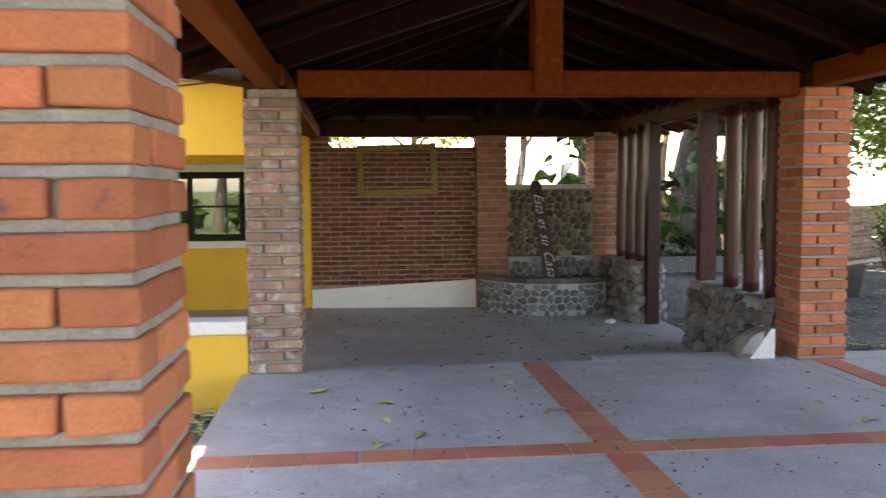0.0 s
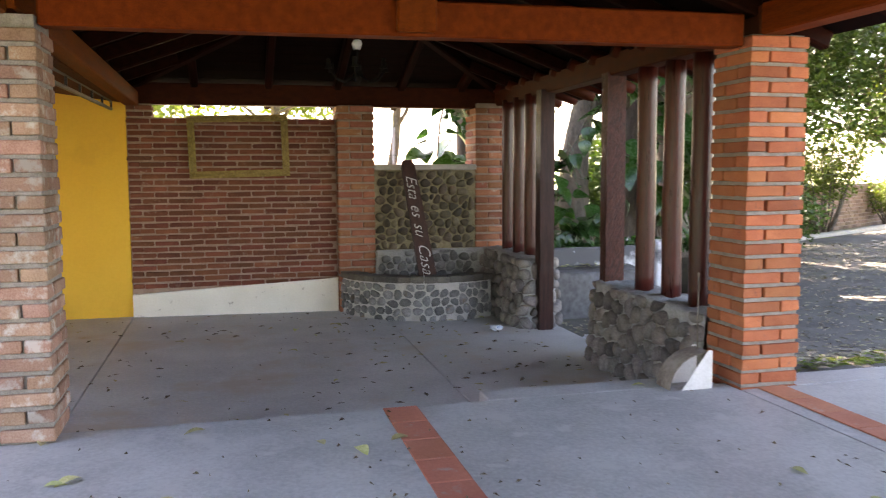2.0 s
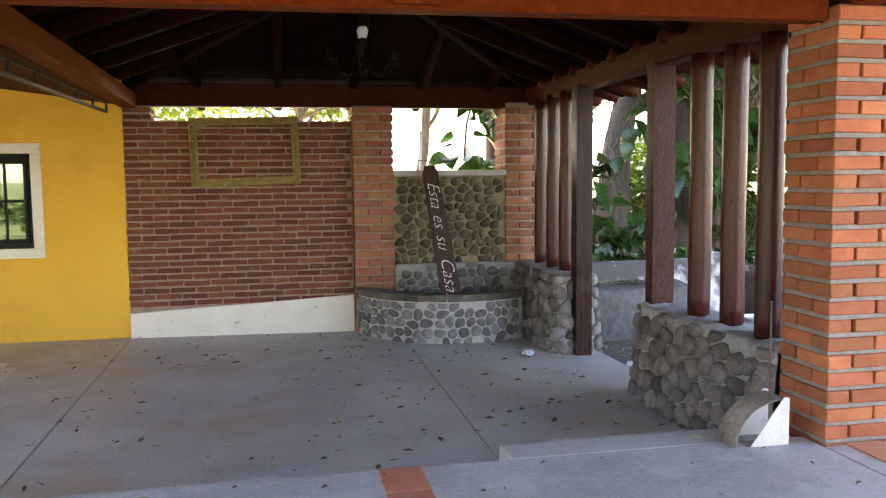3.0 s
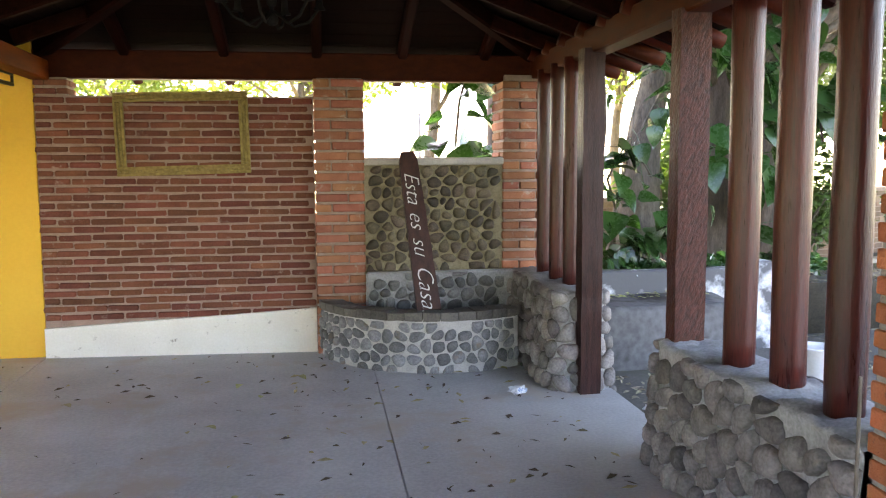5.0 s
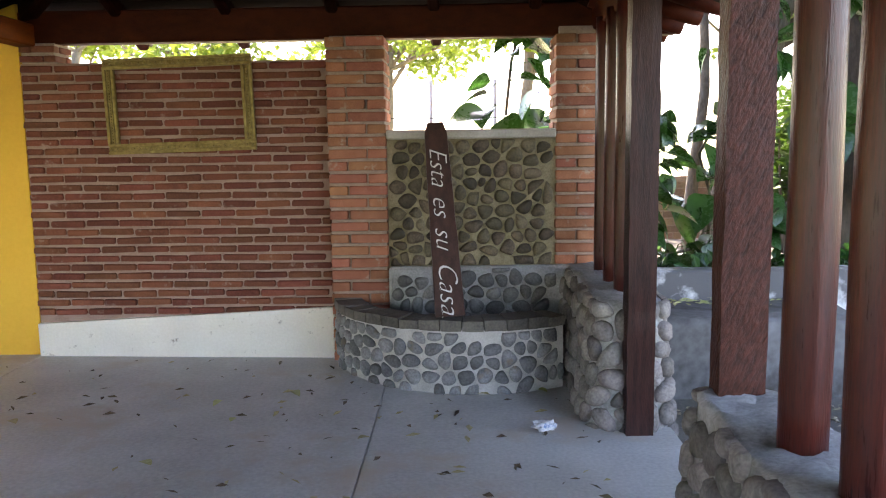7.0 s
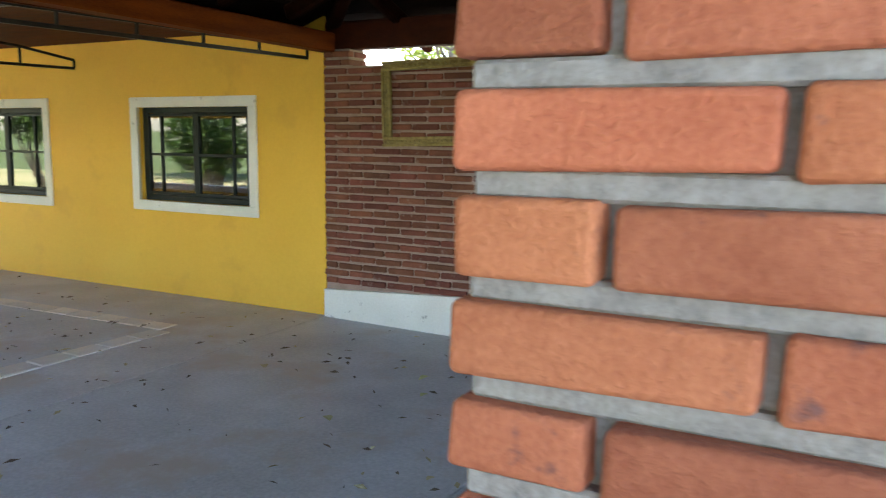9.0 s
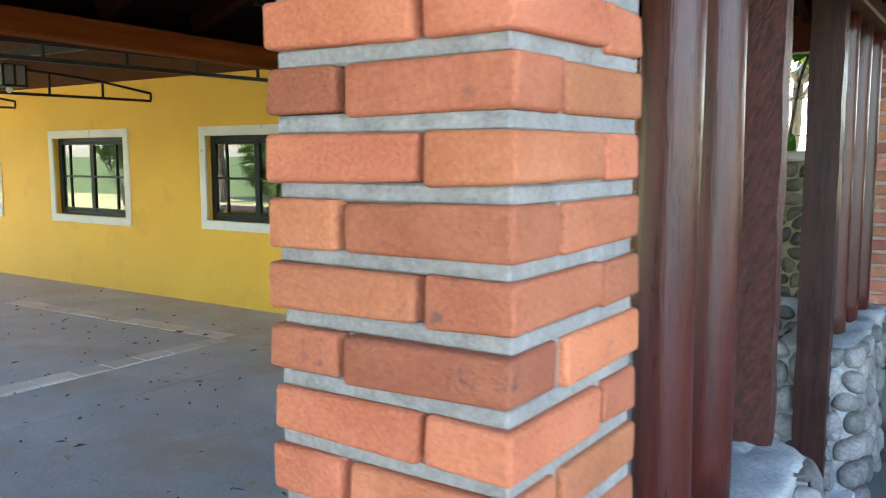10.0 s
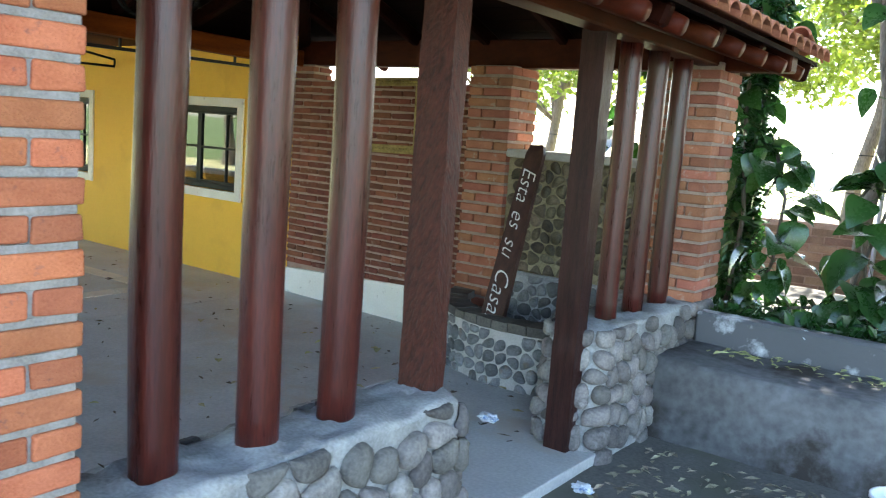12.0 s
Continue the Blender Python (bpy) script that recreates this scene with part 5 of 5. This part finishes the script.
def blade_mesh(s):
    """A heart shaped leaf, cupped along its midrib."""
    b = bmesh.new()
    n = 9
    mid, lf, rt = [], [], []
    for i in range(n + 1):
        t = i / n
        w = s * .56 * (math.sin(math.pi * t ** .62) ** .8) * (1 - .25 * t)
        z = -s * .35 * t * t
        x = s * (t - .12 * (1 - t) ** 2)
        mid.append(b.verts.new((x, 0, z)))
        lf.append(b.verts.new((x - s * .1 * (1 - t), w, z + w * .28)))
        rt.append(b.verts.new((x - s * .1 * (1 - t), -w, z + w * .28)))
    for i in range(n):
        b.faces.new((mid[i], mid[i + 1], lf[i + 1], lf[i]))
        b.faces.new((mid[i + 1], mid[i], rt[i], rt[i + 1]))
    return mesh_of("vine_leaf", b, M_LEAF_BIG, True)


BLADES = [blade_mesh(.22), blade_mesh(.27), blade_mesh(.3), blade_mesh(.17)]


def vine(label, path, count, spread, big=1.0, aim=None, stem_r=.014):
    """A climbing vine: a stem along the path, and single large leaves on stalks around it."""
    pts = [Vector(p) for p in path]
    v = base_of("climbing_vine", pts[0], label, "vine", "climbing vines")
    b = bmesh.new()
    tube(b, pts, [stem_r] * len(pts), 7)
    wpart("stem", b, M_BARK, v, "pale vine stem", True)
    for k in range(count):
        t = pr.uniform(0, len(pts) - 1.001)
        i = int(t)
        p = pts[i].lerp(pts[i + 1], t - i)
        d = Vector((pr.gauss(0, 1), pr.gauss(0, 1), pr.gauss(0, .5))).normalized()
        if aim and d.dot(Vector(aim)) < 0:
            d = -d
        q = p + d * pr.uniform(.3, 1) * spread
        o = new("vine_leaf", pr.choice(BLADES))
        o.parent = v
        turn = math.degrees(math.atan2(d.y, d.x)) + pr.uniform(-50, 50)
        s = big * pr.uniform(.7, 1.25)
        o.matrix_basis = Matrix.Translation(q - Vector(v.location)) @ pose(0, 0, 0, pr.uniform(-40, 40), pr.uniform(-10, 75), turn) @ Matrix.Scale(s, 4)
        b = bmesh.new()
        tube(b, [p, p.lerp(q, .5) + Vector((0, 0, .03)), q], [.004, .004, .003], 4)
        wpart("stalk", b, M_LEAF_BIG, v)


vine("large leaved vine climbing the dark trunk behind the pillar", [(3.55, 13.25, .6), (3.42, 13.2, 1.5), (3.55, 13.22, 2.4), (3.5, 13.25, 3.3)], 64, .42, 1.0, (0, -1, 0))
vine("large leaved vine hanging behind the stone panel", [(3.1, 12.6, 2.9), (2.95, 12.55, 2.4), (2.9, 12.5, 1.95)], 16, .28, .95, (0, -1, 0))
vine("large leaved vine beside the brick pillar", [(3.95, 12.6, .6), (4.1, 12.55, 1.1), (4.15, 12.5, 1.6), (4.02, 12.6, 1.95)], 56, .32, .74, (.3, -1, 0))
vine("large leaved vine spreading over the planter", [(4.2, 12.4, .75), (4.7, 12.5, .85), (5.2, 12.6, 1.05), (5.6, 12.8, 1.35)], 44, .28, .8, (0, -1, .2))
vine("large leaved vine on the grey trunk", [(4.75, 12.9, .6), (4.72, 12.85, 1.2), (4.9, 12.9, 1.9), (5.3, 12.95, 2.6), (5.5, 13.0, 3.4)], 24, .34, 1.0, (-.2, -1, 0))
vine("broad leaved vine on the twisted trunk", [(6.4, 12.95, .6), (6.3, 12.9, 1.4), (6.2, 12.95, 2.2), (6.2, 12.95, 3.2)], 22, .4, 1.5, (0, -1, .2))
vine("broad leaved vine high in the garden tree", [(6.6, 12.7, 3.3), (7.0, 12.8, 2.7), (7.2, 12.9, 2.0)], 24, .5, 1.6, (0, -1, 0))
vine("broad leaved vine hanging between the trunks", [(5.75, 12.75, 3.4), (5.68, 12.7, 2.8), (5.65, 12.7, 2.2), (5.7, 12.75, 1.7)], 13, .26, 1.75, (0, -1, 0))
vine("broad leaved vine hanging from the garden tree", [(6.35, 12.8, 3.5), (6.3, 12.75, 2.8), (6.3, 12.8, 2.0)], 15, .32, 1.75, (0, -1, 0))
vine("bright leaved vine beside the slim sapling", [(4.62, 12.8, .7), (4.72, 12.75, 1.2), (4.6, 12.75, 1.6), (4.85, 12.8, 2.05)], 15, .2, 1.0, (0, -1, 0))
vine("thin hanging vine with single heart shaped leaves", [(4.85, 12.9, 3.3), (4.95, 12.85, 2.6), (4.9, 12.85, 2.0), (5.15, 12.85, 1.6)], 15, .5, .85, (0, -1, 0), .006)


def ground_cover(spots, label):
    g = base_of("ground_cover", (4.5, 12.3, .6), label, "plants", kind="stuff")
    leaf_cloud("foliage", [((x, y, .66), (.22, .18, .09)) for x, y in spots], 2600, .12, M_LEAF_BIG, g, .05)


ground_cover([(3.9 + .12 * k, 12.1 + .35 * pr.random()) for k in range(18)] + [(pr.uniform(4, 7), pr.uniform(12.2, 13.2)) for _ in range(22)], "low dark green ivy over the planter soil")

# wires over the field
for z in (1.62, 2.05):
    b = bmesh.new()
    tube(b, [(-9, 15.6, z), (2, 15.55, z - .03), (13, 17.5, z), (30, 30, z + .1)], [.006] * 4, 5)
    tagged(part("fence_wire", b, M_STEEL, None), "thin fence wire above the garden wall", "wire", "fence wires")

ivy = base_of("ivy", (3.66, 13.15, .4), "dense dark ivy round the trunk behind the pillar", "ivy")
for k in range(4):
    leaf_cloud("foliage", [((3.66 + pr.uniform(-.07, .07), 13.12, .7 + .26 * (3.2 * k + q)), (.2, .2, .2)) for q in range(3)], 1300, .09, M_LEAF_BIG, ivy, .5)
b = bmesh.new()
tube(b, [(3.62, 13.0, .5), (3.7, 12.98, 1.4), (3.6, 13.0, 2.4), (3.66, 13.02, 3.6)], [.022, .02, .018, .012], 7)
wpart("stem", b, M_BARK, ivy, "woody ivy stem", True)
